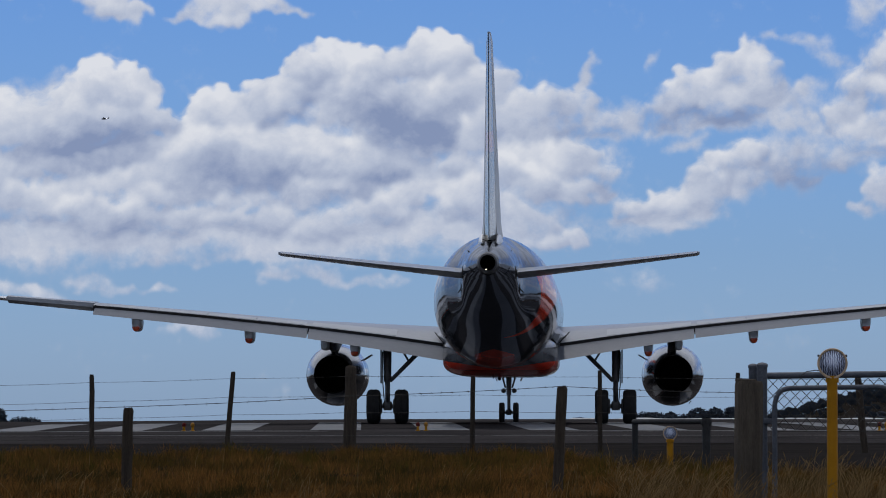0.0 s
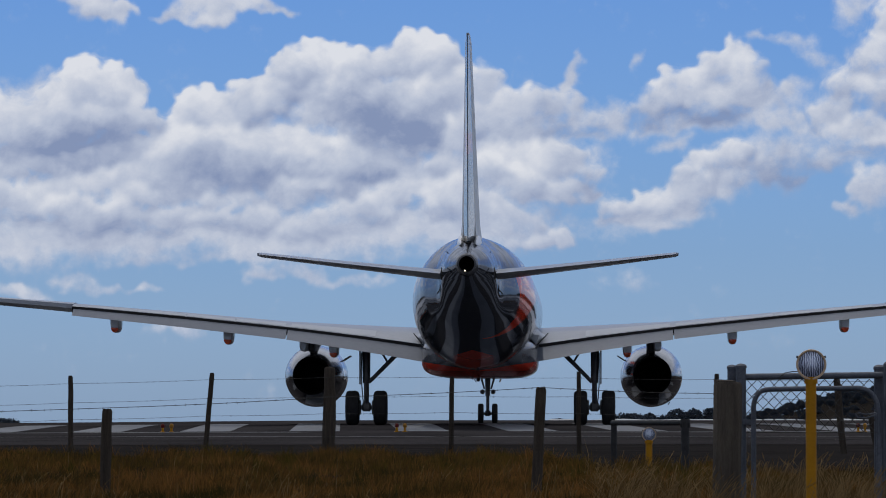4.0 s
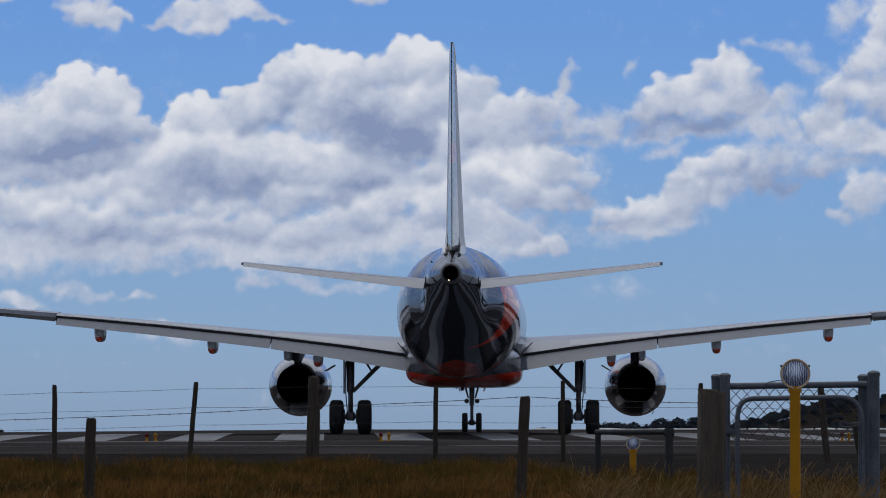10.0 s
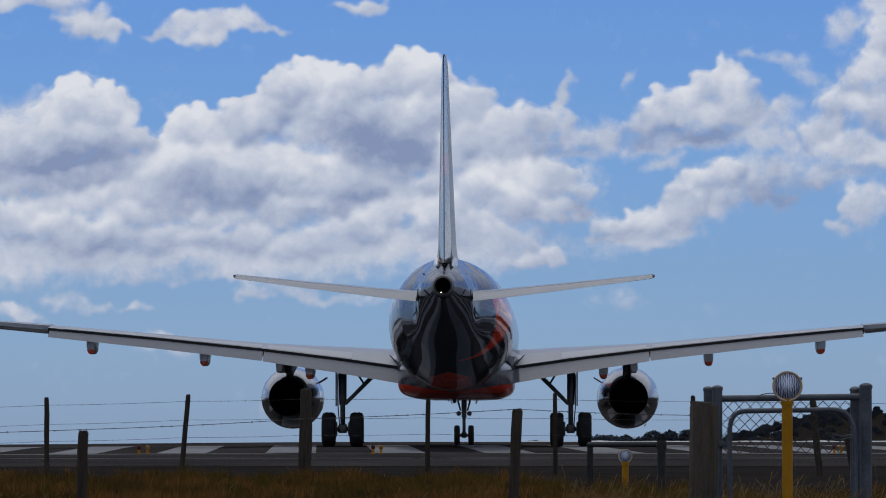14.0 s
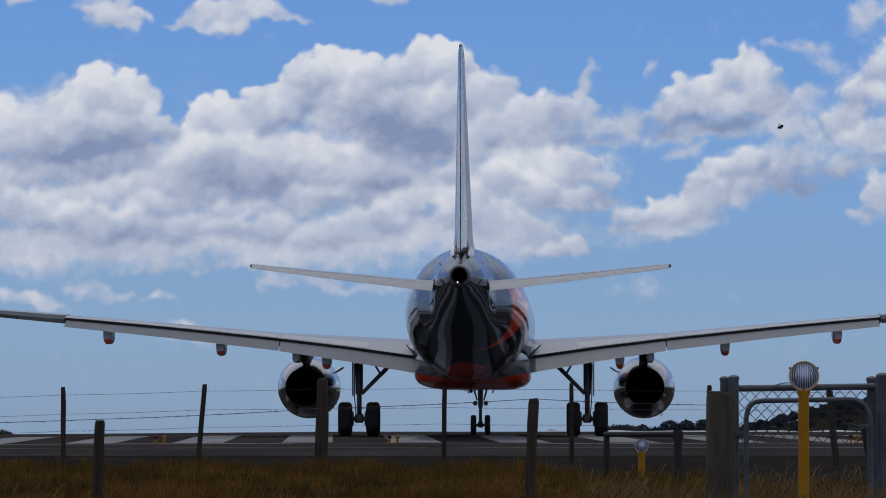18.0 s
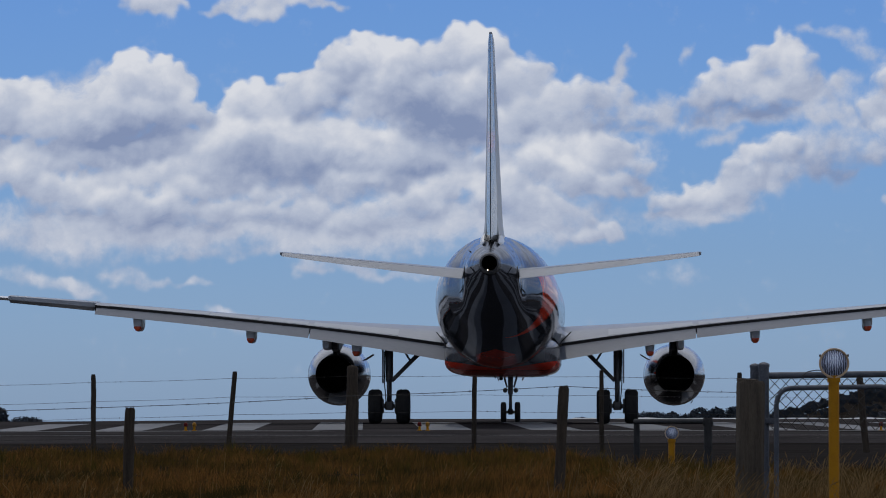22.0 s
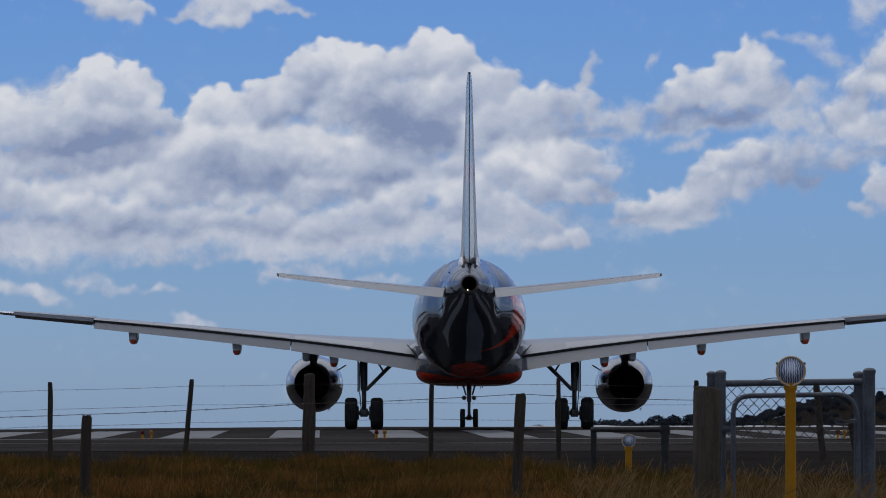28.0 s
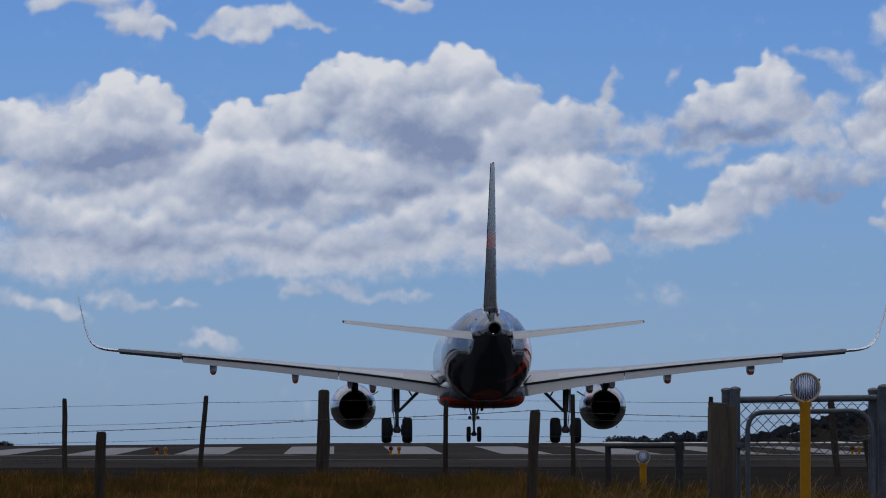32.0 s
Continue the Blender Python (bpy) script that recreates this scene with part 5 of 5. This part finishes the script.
def marker_light(x, d, z, r, wide, ground):
    """A round lamp with a ribbed lens on a yellow post, facing the field's edge."""
    th = thing("marker_light", "round ribbed-glass lamp on a yellow post in dry grass", "lamp", "marker lights", at=(x, d, ground))
    h = z - ground
    part("post", join(tube((0, 0, 0), (0, 0, h - r * 0.9), wide / 2, None, 14), tube((0, 0, h - r * 1.25), (0, 0, h - r * 0.8), wide * 0.62, wide * 0.62, 14)), YELLOW, th, "yellow painted post")
    head = part("housing", moved(lathe([(-0.35 * r, r * 0.84), (-0.42 * r, r * 0.9), (-0.42 * r, r * 0.98), (-0.3 * r, r), (0.2 * r, r * 0.96), (0.9 * r, r * 0.5), (1.0 * r, 0.01)], 36, 'Y', False), pose(0, 0, h)), TANRING, th, "tan metal lamp housing")
    part("lens", moved(lathe([(-0.52 * r, 0.01), (-0.5 * r, r * 0.4), (-0.42 * r, r * 0.7), (-0.36 * r, r * 0.85), (-0.3 * r, r * 0.85)], 36), pose(0, 0, h)), LENS, head, "ribbed clear glass lens")
    for a in (25, 155, 270):
        part("clamp", moved(block(r * 0.12, r * 0.35, r * 0.16, cut=0.2), pose(r * 1.0 * math.cos(radians(a)), -r * 0.2, h + r * 1.0 * math.sin(radians(a)))), STEEL, head)
    return th


marker_light(3.367, 50, 0.943, 0.147, 0.103, -0.66)
marker_light(2.605, 72, 0.173, 0.099, 0.094, -0.42)

hoop = thing("hoop_rail", "low dull grey pipe hoop rail in the grass", "rail")
part("post", tube((2.150, 73, -0.571), (2.150, 73, 0.349), 0.044, None, 12), PIPE, hoop)
part("post", tube((3.064, 71, -0.542), (3.064, 71, 0.346), 0.058, None, 12), PIPE, hoop)
part("rail", tube((2.134, 73, 0.329), (3.087, 71, 0.338), 0.038, None, 12), PIPE, hoop)
part("clamp", moved(block(0.14, 0.1, 0.12, cut=0.2), pose(3.064, 71, 0.268)), PIPE, hoop)


# dark strip between the runway and the grass
tagged(sheet("pavement", np.linspace(-30, 30, 7), np.arange(-130, -93, 2.5), 0.022, surface("dark_edge_strip", (0.009, 0.0083, 0.0084), (0.025, 0.0225, 0.0218), 0.95, 0.0, 0.5, 8, 0.3, spec=0.0), AXIS, MID), "dark strip at the grass edge", "pavement", kind="structure")


def runway_lamp(x, d, lens, label):
    z = float(land(x, d)) + 0.03
    th = thing("runway_lamp", label, "lamp", "runway threshold lamps", at=(x, d, z))
    part("stem", lathe([(0, 0.07), (0.02, 0.07), (0.03, 0.035), (0.13, 0.035), (0.14, 0.05)], 12, "Z"), YELLOW, th)
    part("lens", lathe([(0.13, 0.045), (0.14, 0.062), (0.2, 0.058), (0.235, 0.036), (0.245, 0.01)], 14, "Z"), lens, th)
    return th


for x in (257, 671, 1487, -154):
    runway_lamp((x - 784) / 62.6, 147, REDLENS, "small red runway lamp on a short yellow stem")
    runway_lamp((x + 14 - 784) / 62.6, 147.4, AMBER, "small amber runway lamp on a short yellow stem")


# ---------------------------------------------------------------- far trees
def crown_geo(rx, rz, z0, n, leaf, seed):
    rng = random.Random(seed)
    verts, faces = [], []
    lobes = [(rng.uniform(-0.6, 0.6) * rx, rng.uniform(-0.6, 0.6) * rx, z0 + rz * rng.uniform(0.4, 1.5), rng.uniform(0.35, 0.62)) for _ in range(9)]
    for _ in range(n):
        lx, ly, lz, k = rng.choice(lobes)
        d = Vector((rng.gauss(0, 1), rng.gauss(0, 1), rng.gauss(0, 1))).normalized() * rng.uniform(0.6, 1.0)
        c = Vector((lx + d.x * rx * k, ly + d.y * rx * k, lz + d.z * rz * k * 0.9))
        a = Vector((rng.gauss(0, 1), rng.gauss(0, 1), rng.gauss(0, 0.6))).normalized() * leaf * rng.uniform(0.6, 1.3)
        e = a.cross(Vector((rng.gauss(0, 1), rng.gauss(0, 1), rng.gauss(0, 1)))).normalized() * leaf * rng.uniform(0.4, 0.9)
        i = len(verts)
        verts += [c - a, c + e * 0.8 + a * 0.1, c + a, c - e + a * 0.15]
        faces.append((i, i + 1, i + 2, i + 3))
    return verts, faces


def tree(seed, tall, wide):
    rng = random.Random(seed)
    th = thing("tree", "dark broad tree on the far side of the field, tinted haze blue", "tree", "far trees")
    limbs = [tube((0, 0, 0), (0.1, 0, tall * 0.5), tall * 0.03, tall * 0.018, 7)]
    for k in range(5):
        a = rng.uniform(0, 6.28)
        limbs.append(tube((0.05, 0, tall * rng.uniform(0.25, 0.45)), (math.cos(a) * wide * 0.3, math.sin(a) * wide * 0.3, tall * rng.uniform(0.55, 0.75)), tall * 0.014, tall * 0.006, 5))
    part("trunk", join(*limbs), BARK, th)
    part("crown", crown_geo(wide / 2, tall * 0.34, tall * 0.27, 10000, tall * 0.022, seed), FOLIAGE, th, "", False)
    return th


seeds = [tree(41, 12.0, 11.0), tree(42, 10.0, 12.0), tree(43, 13.0, 9.0)]
kinds = iter(range(10000))


def plant(x, y, size):
    z = float(land(x, y)) - 0.3
    k = next(kinds)
    m = pose(x, y, z, 0, 0, (k * 77) % 360)
    th = seeds[k] if k < 3 else copy_thing(seeds[k % 3], m)
    th.matrix_basis = m
    th.scale = (size, size, size)
    return th


rng = random.Random(8)
# the far tree line, the trees at the field's other side and those on the hill
for k in range(46):
    a = 0.9 + 2.6 * k / 45 + rng.uniform(-0.03, 0.03)
    y = 1300 + rng.uniform(-25, 25)
    plant(math.tan(radians(a)) * y, y, (0.98 if a < 1.75 else 1.16) * rng.uniform(0.9, 1.1))
for a, size in ((-5.2, 1.2), (-5.35, 1.26), (-5.05, 1.12), (-5.5, 1.22)):
    plant(math.tan(radians(a)) * 1300, 1300, size)
plant(math.tan(radians(-0.92)) * 1300, 1300, 0.95)
for k in range(120):
    a = 3.1 + 2.2 * k / 119 + rng.uniform(-0.03, 0.03)
    y = 880 + rng.uniform(-75, 45)
    plant(math.tan(radians(a)) * y, y, rng.uniform(0.12, 0.21) * (1.1 if a < 4.4 else 0.9))


for k in range(70):
    a = 3.05 + 1.6 * k / 69 + rng.uniform(-0.02, 0.02)
    y = 912 + rng.uniform(-14, 20)
    plant(math.tan(radians(a)) * y, y, rng.uniform(0.13, 0.2))


# ---------------------------------------------------------------- grass
def blades(name, count, y0, y1, x_share, tall, wide, mat, seed, label, clump=0.0, lean=0.5, pick=None):
    rng = np.random.default_rng(seed)
    y = y0 + (y1 - y0) * rng.random(count) ** 0.9
    x = (rng.random(count) * (x_share[1] - x_share[0]) + x_share[0]) * y
    if pick is not None:
        keep = rng.random(count) < pick(x, y)
        x, y = x[keep], y[keep]
    if clump:
        x = x + clump * np.sin(x * 7.1) * rng.random(len(x))
        y = y + clump * np.sin(y * 5.3) * rng.random(len(x))
    n = len(x)
    patch = 0.62 + 0.38 * np.sin(x * 1.9 + 1.3 * np.sin(y * 0.7)) * np.sin(y * 0.9 + x * 0.6) + 0.25 * rng.random(n)
    h = tall * np.clip(patch, 0.2, 1.4) * rng.uniform(0.6, 1.15, n)
    z = land(x, y) - 0.02
    a, w = rng.uniform(0, math.pi, n), wide * rng.uniform(0.6, 1.2, n)
    bend, way = lean * h * rng.uniform(0.2, 1.0, n), rng.uniform(0, 2 * math.pi, n)
    ux, uy = np.cos(a) * w / 2, np.sin(a) * w / 2
    bx, by = np.cos(way) * bend + 0.12 * h, np.sin(way) * bend
    base = np.stack([x, y, z], -1)
    side = np.stack([ux, uy, 0 * ux], -1)
    mid = base + np.stack([bx * 0.3, by * 0.3, h * 0.58], -1)
    tip = base + np.stack([bx, by, h * 0.98], -1)
    verts = np.stack([base - side, base + side, mid + side * 0.8, mid - side * 0.8, tip], 1).reshape(-1, 3)
    k = np.arange(n) * 5
    me = bpy.data.meshes.new(name)
    loops = np.concatenate([np.stack([k, k + 1, k + 2, k + 3], -1).ravel(), np.stack([k + 3, k + 2, k + 4], -1).ravel()]).astype(np.int32)
    starts = np.concatenate([np.arange(n) * 4, 4 * n + np.arange(n) * 3]).astype(np.int32)
    me.vertices.add(5 * n), me.loops.add(len(loops)), me.polygons.add(2 * n)
    me.vertices.foreach_set("co", verts.astype(np.float32).ravel())
    me.loops.foreach_set("vertex_index", loops)
    me.polygons.foreach_set("loop_start", starts)
    me.update(calc_edges=True)
    me.materials.append(mat)
    return tagged(new(name, me), label, "grass", kind="stuff")


def verge(x, y):
    """The uneven edge of the grass, farther off on one side."""
    return 87 - 14 / (1 + np.exp(-(x / y - 0.02) / 0.006)) + 1.6 * np.sin(x * 2.3) + 1.2 * np.sin(x * 5.1 + 1.0)


blades("grass", 110000, 47, 90, (-0.105, 0.105), 0.22, 0.008, DRYGRASS, 1, "dry yellow-brown grass", 0.1, pick=lambda x, y: np.clip((verge(x, y) - y) * 0.6, 0, 1))
blades("grass", 50000, 60, 90, (-0.105, 0.105), 0.18, 0.008, GREENGRASS, 2, "dull green grass", 0.1, pick=lambda x, y: (y < verge(x, y)) * (0.35 + 0.6 * np.clip(np.sin(x * 0.5 + 2.0) + 0.3, 0, 1)))


def stalks(name, count, y0, y1, x_share, tall, seed, label):
    """Thin bent stems, each with a drooping seed head; they stand in tufts."""
    rng = random.Random(seed)
    verts, faces, tufts = [], [], [(rng.uniform(y0, y1), rng.uniform(*x_share)) for _ in range(max(6, count // 14))]
    for _ in range(count):
        y, sh = rng.choice(tufts)
        x, y = sh * y + rng.gauss(0, 0.12), y + rng.gauss(0, 0.15)
        h, way = tall * rng.uniform(0.45, 1.1), rng.uniform(-1.0, 1.0) + (math.pi if rng.random() < 0.22 else 0)
        bx, by = math.cos(way) * h * rng.uniform(0.1, 0.75), math.sin(way) * h * 0.3
        z0, w = float(land(x, y)) - 0.02, rng.uniform(0.0013, 0.0026)
        pts = [Vector((x + bx * f * f, y + by * f * f, z0 + h * (f - 0.22 * f * f * abs(bx) / h))) for f in (0, 0.35, 0.65, 0.85, 0.93, 1.0)]
        i = len(verts)
        for p, k in zip(pts, (1.3, 1.1, 1.0, 0.9, 2.0, 0.6)):
            verts += [p - Vector((w * k, 0, 0)), p + Vector((w * k, 0, 0))]
        faces += [(i + 2 * q, i + 2 * q + 1, i + 2 * q + 3, i + 2 * q + 2) for q in range(5)]
    ob = mesh_of(name, verts, faces, SEEDHEAD, False)
    return tagged(new(name, ob), label, "grass", kind="stuff")


def tufts(name, count, y0, y1, x_share, tall, mat, seed, label, green=None, wide=1.0):
    """Clumps of arching blades that spring from one root."""
    rng = np.random.default_rng(seed)
    verts, faces = [], []
    for _ in range(count):
        y = rng.uniform(y0, y1)
        x = rng.uniform(*x_share) * y
        if y > verge(x, y) + 0.6 or (green and rng.random() > green(x)):
            continue
        z, size = float(land(x, y)) - 0.02, tall * rng.uniform(0.5, 1.15)
        for _ in range(int(rng.integers(16, 34))):
            a, out, h = rng.uniform(0, 2 * math.pi), rng.uniform(0.1, 0.75), size * rng.uniform(0.55, 1.1)
            bx, by = math.cos(a) * out * h, math.sin(a) * out * h
            ox, oy, w = rng.normal(0, 0.07), rng.normal(0, 0.07), wide * rng.uniform(0.002, 0.0042)
            i = len(verts)
            for f, k in ((0, 1.0), (0.4, 0.9), (0.75, 0.65), (1.0, 0.1)):
                p = (x + ox + bx * f * f, y + oy + by * f * f, z + h * (f - 0.3 * out * f * f))
                verts += [(p[0] - w * k, p[1], p[2]), (p[0] + w * k, p[1], p[2])]
            faces += [(i + 2 * q, i + 2 * q + 1, i + 2 * q + 3, i + 2 * q + 2) for q in range(3)]
    return tagged(new(name, mesh_of(name, verts, faces, mat, False)), label, "grass", kind="stuff")


tufts("grass_tufts", 420, 70, 88, (-0.1, 0.05), 0.30, GREENGRASS, 31, "dull green grass tufts at the tarmac's edge", green=lambda x: 0.35 + 0.6 * math.sin(x * 0.9 + 1.2) ** 2)
tufts("grass_tufts", 520, 52, 86, (-0.1, 0.06), 0.30, DRYGRASS, 32, "dry brown grass tufts")
tufts("grass_tufts", 110, 64, 76, (0.02, 0.062), 0.34, GREENGRASS, 34, "dark rank grass round the hoop rail")
tufts("grass_tufts", 520, 49, 72, (0.02, 0.104), 0.25, DRYGRASS, 33, "dry brown grass tufts beside the gate", wide=0.55)
stalks("tall_grass", 1300, 46, 60, (0.028, 0.105), 0.60, 3, "tall pale dry grass stalks with seed heads")
stalks("tall_grass", 420, 47, 54, (0.072, 0.104), 0.6, 23, "tall pale dry grass stalks beside the gate post")
stalks("tall_grass", 560, 47, 68, (-0.105, 0.06), 0.36, 13, "pale dry grass stalks with seed heads")
blades("tall_grass", 160, 55, 75, (-0.1, 0.1), 0.5, 0.007, SEEDHEAD, 4, "tall pale dry grass stalks", 0.2, lean=0.4)


# ---------------------------------------------------------------- small aircraft far off
light_plane = thing("light_aircraft", "small dark twin-propeller aircraft far off in the sky", "airplane")
part("fuselage", lathe([(-3.4, 0.05), (-2.5, 0.25), (-0.5, 0.55), (1.5, 0.6), (2.6, 0.4), (3.1, 0.08)], 12), DARKGREY, light_plane)
part("wing", loft([[Vector((x, 0.7 - u - abs(x) * 0.05, 0.35 + w + abs(x) * 0.05)) for u, w in foil(c, 0.14)] for x, c in ((-4.4, 0.8), (0, 1.4), (4.4, 0.8))]), DARKGREY, light_plane)
part("tailplane", loft([[Vector((x, -2.7 - u, 0.3 + w)) for u, w in foil(c, 0.1)] for x, c in ((-1.5, 0.5), (0, 0.8), (1.5, 0.5))]), DARKGREY, light_plane)
part("fin", loft([[Vector((w, -2.5 - u - z * 0.4, 0.2 + z)) for u, w in foil(c, 0.1)] for z, c in ((0, 1.0), (1.4, 0.55))]), DARKGREY, light_plane)
for sx in (-1, 1):
    part("engine", moved(lathe([(-1.0, 0.06), (-0.4, 0.26), (0.9, 0.28), (1.2, 0.1)], 10), pose(sx * 1.5, 0.4, 0.4)), DARKGREY, light_plane)

# ---------------------------------------------------------------- moving things
# seconds, metres gone, sideways, heading in degrees (positive: nose to the right)
ROLL = [(0, 0.0, 0.66, 1.40), (21.8, 0.0, 0.66, 1.40), (22.4, 0.15, 0.66, 1.40), (23.5, 0.7, 0.68, 1.40), (24.5, 2.0, 0.74, 1.38), (25.5, 4.2, 0.80, 1.28), (26.5, 7.2, 0.88, 1.10), (27, 9.2, 0.93, 0.90),
        (28, 14.6, 1.04, 0.30), (29, 22.4, 1.14, 0.0), (30, 33.0, 1.21, -0.26), (30.6, 41.0, 1.26, -0.5), (31.2, 49.8, 1.27, -0.85), (32, 61.0, 1.19, -1.28)]


FLY_WING, ns, ln, b = material("fly_wing_membrane")
b.inputs["Base Color"].default_value = (0.3, 0.3, 0.3, 1)
b.inputs["Alpha"].default_value, b.inputs["Roughness"].default_value = 0.3, 0.3
# a fly that darts past close to the camera
fly = thing("fly", "small black housefly in flight with clear wings", "fly")
part("abdomen", lathe([(-0.0036, 0.0002), (-0.0030, 0.0011), (-0.0018, 0.0016), (-0.0006, 0.0015), (0.0, 0.0009)], 12), MATTBLACK, fly)
part("thorax", lathe([(-0.0002, 0.0009), (0.0005, 0.0014), (0.0014, 0.0014), (0.0021, 0.0007)], 12), MATTBLACK, fly)
part("head", lathe([(0.0020, 0.0005), (0.0023, 0.0010), (0.0028, 0.0010), (0.0032, 0.0003)], 10), MATTBLACK, fly)
for sx in (-1, 1):
    part("wing", loft([[Vector((sx * x, 0.0012 - q + c * math.cos(2 * math.pi * i / 12), 0.0013 + lift + 0.00004 * math.sin(2 * math.pi * i / 12))) for i in range(12)] for x, q, c, lift in ((0.0008, 0.0, 0.0003, 0.0), (0.0020, 0.0007, 0.0009, 0.0004), (0.0040, 0.0016, 0.0012, 0.0011), (0.0052, 0.0022, 0.0008, 0.0016), (0.0057, 0.0025, 0.0002, 0.0018))]), FLY_WING, fly, "thin greyish see-through wing")
    for y, reach in ((0.0014, 0.0009), (0.0008, 0.0012), (0.0002, 0.0012)):
        part("leg", pipe_along([(sx * 0.0008, y, -0.0009), (sx * (0.0008 + reach), y - 0.0003, -0.0013), (sx * (0.0006 + reach), y - 0.0009, -0.0024)], 0.00012, 5), MATTBLACK, fly)


def motions():
    rows = []
    for t, gone, x, head in ROLL:
        y = 173.1 + gone
        tilt = 0.0 if t < 22 else 0.15
        rows.append((t, pose(x, y, float(land(x, y)) + 0.03, tilt, 0, -head)))
    walk(plane, rows)
    gone = np.interp(np.arange(0, 32.01, 0.02), [r[0] for r in ROLL], [r[1] for r in ROLL])
    for hub, r in wheels:
        at, steps, last = hub.location.copy(), [], 0.0
        for k, g in enumerate(gone):
            turn = math.degrees(g / r)
            if k == 0 or k == len(gone) - 1 or turn - last > 75:
                steps.append((k * 0.02, pose(*at, -turn, 0, 0)))
                last = turn
        walk(hub, steps)
    walk(rudder, [(t, RUD @ pose(0, 0, 0, 0, 0, a)) for t, a in ((0, 0), (30.2, 0), (30.8, -2), (31.5, -9), (32, -12))])
    for e, m in elevators:
        walk(e, [(t, m @ pose(0, 0, 0, a, 0, 0)) for t, a in ((0, -1.0), (9.2, -1.0), (9.9, 9.5), (32, 9.5))])
    # the beacon sweeps round past the camera once
    walk(rotor, [(t, pose(*ROTOR, 0, 0, a)) for t, a in ((0, 180), (7.9, 180), (7.935, 120), (7.97, 60), (7.99, 0), (8.01, 0), (8.03, -60), (8.065, -120), (8.1, -180), (32, -180))])
    # the clouds drift slowly to the right and rise
    for c in clouds:
        walk(c, [(0, pose(0, 0, 0, -0.035, 0, 0.16)), (9, pose(0, 0, 0, 0, 0, 0)), (24.5, pose(0, 0, 0, 0.042, 0, -0.25)), (32, pose(0, 0, 0, 0.063, 0, -0.38))])
    walk(light_plane, [(t, pose((116 - 100 * t - 784) / 9200 * 4200, 4200, 235.6 - 0.2 * t, 0, 6, 78)) for t in (0, 32)])
    # the fly crosses the view in a third of a second, going down to the grass
    way = ((0, 2.2, 5.6, 2.3), (17.3, 1.23, 5.5, 1.83), (17.9, 0.473, 5.5, 0.958), (18.0, 0.3463, 5.5, 0.8125), (18.1, 0.2195, 5.5, 0.6668), (18.2, 0.1084, 5.5, 0.5397), (18.3, -0.002, 5.5, 0.413), (18.6, -0.32, 5.5, 0.06), (19.2, -0.8, 5.5, -0.5), (32, -2.4, 5.6, -0.6))
    walk(fly, [(t, pose(x, y, z, -24, 0, 78)) for t, x, y, z in way])


motions()
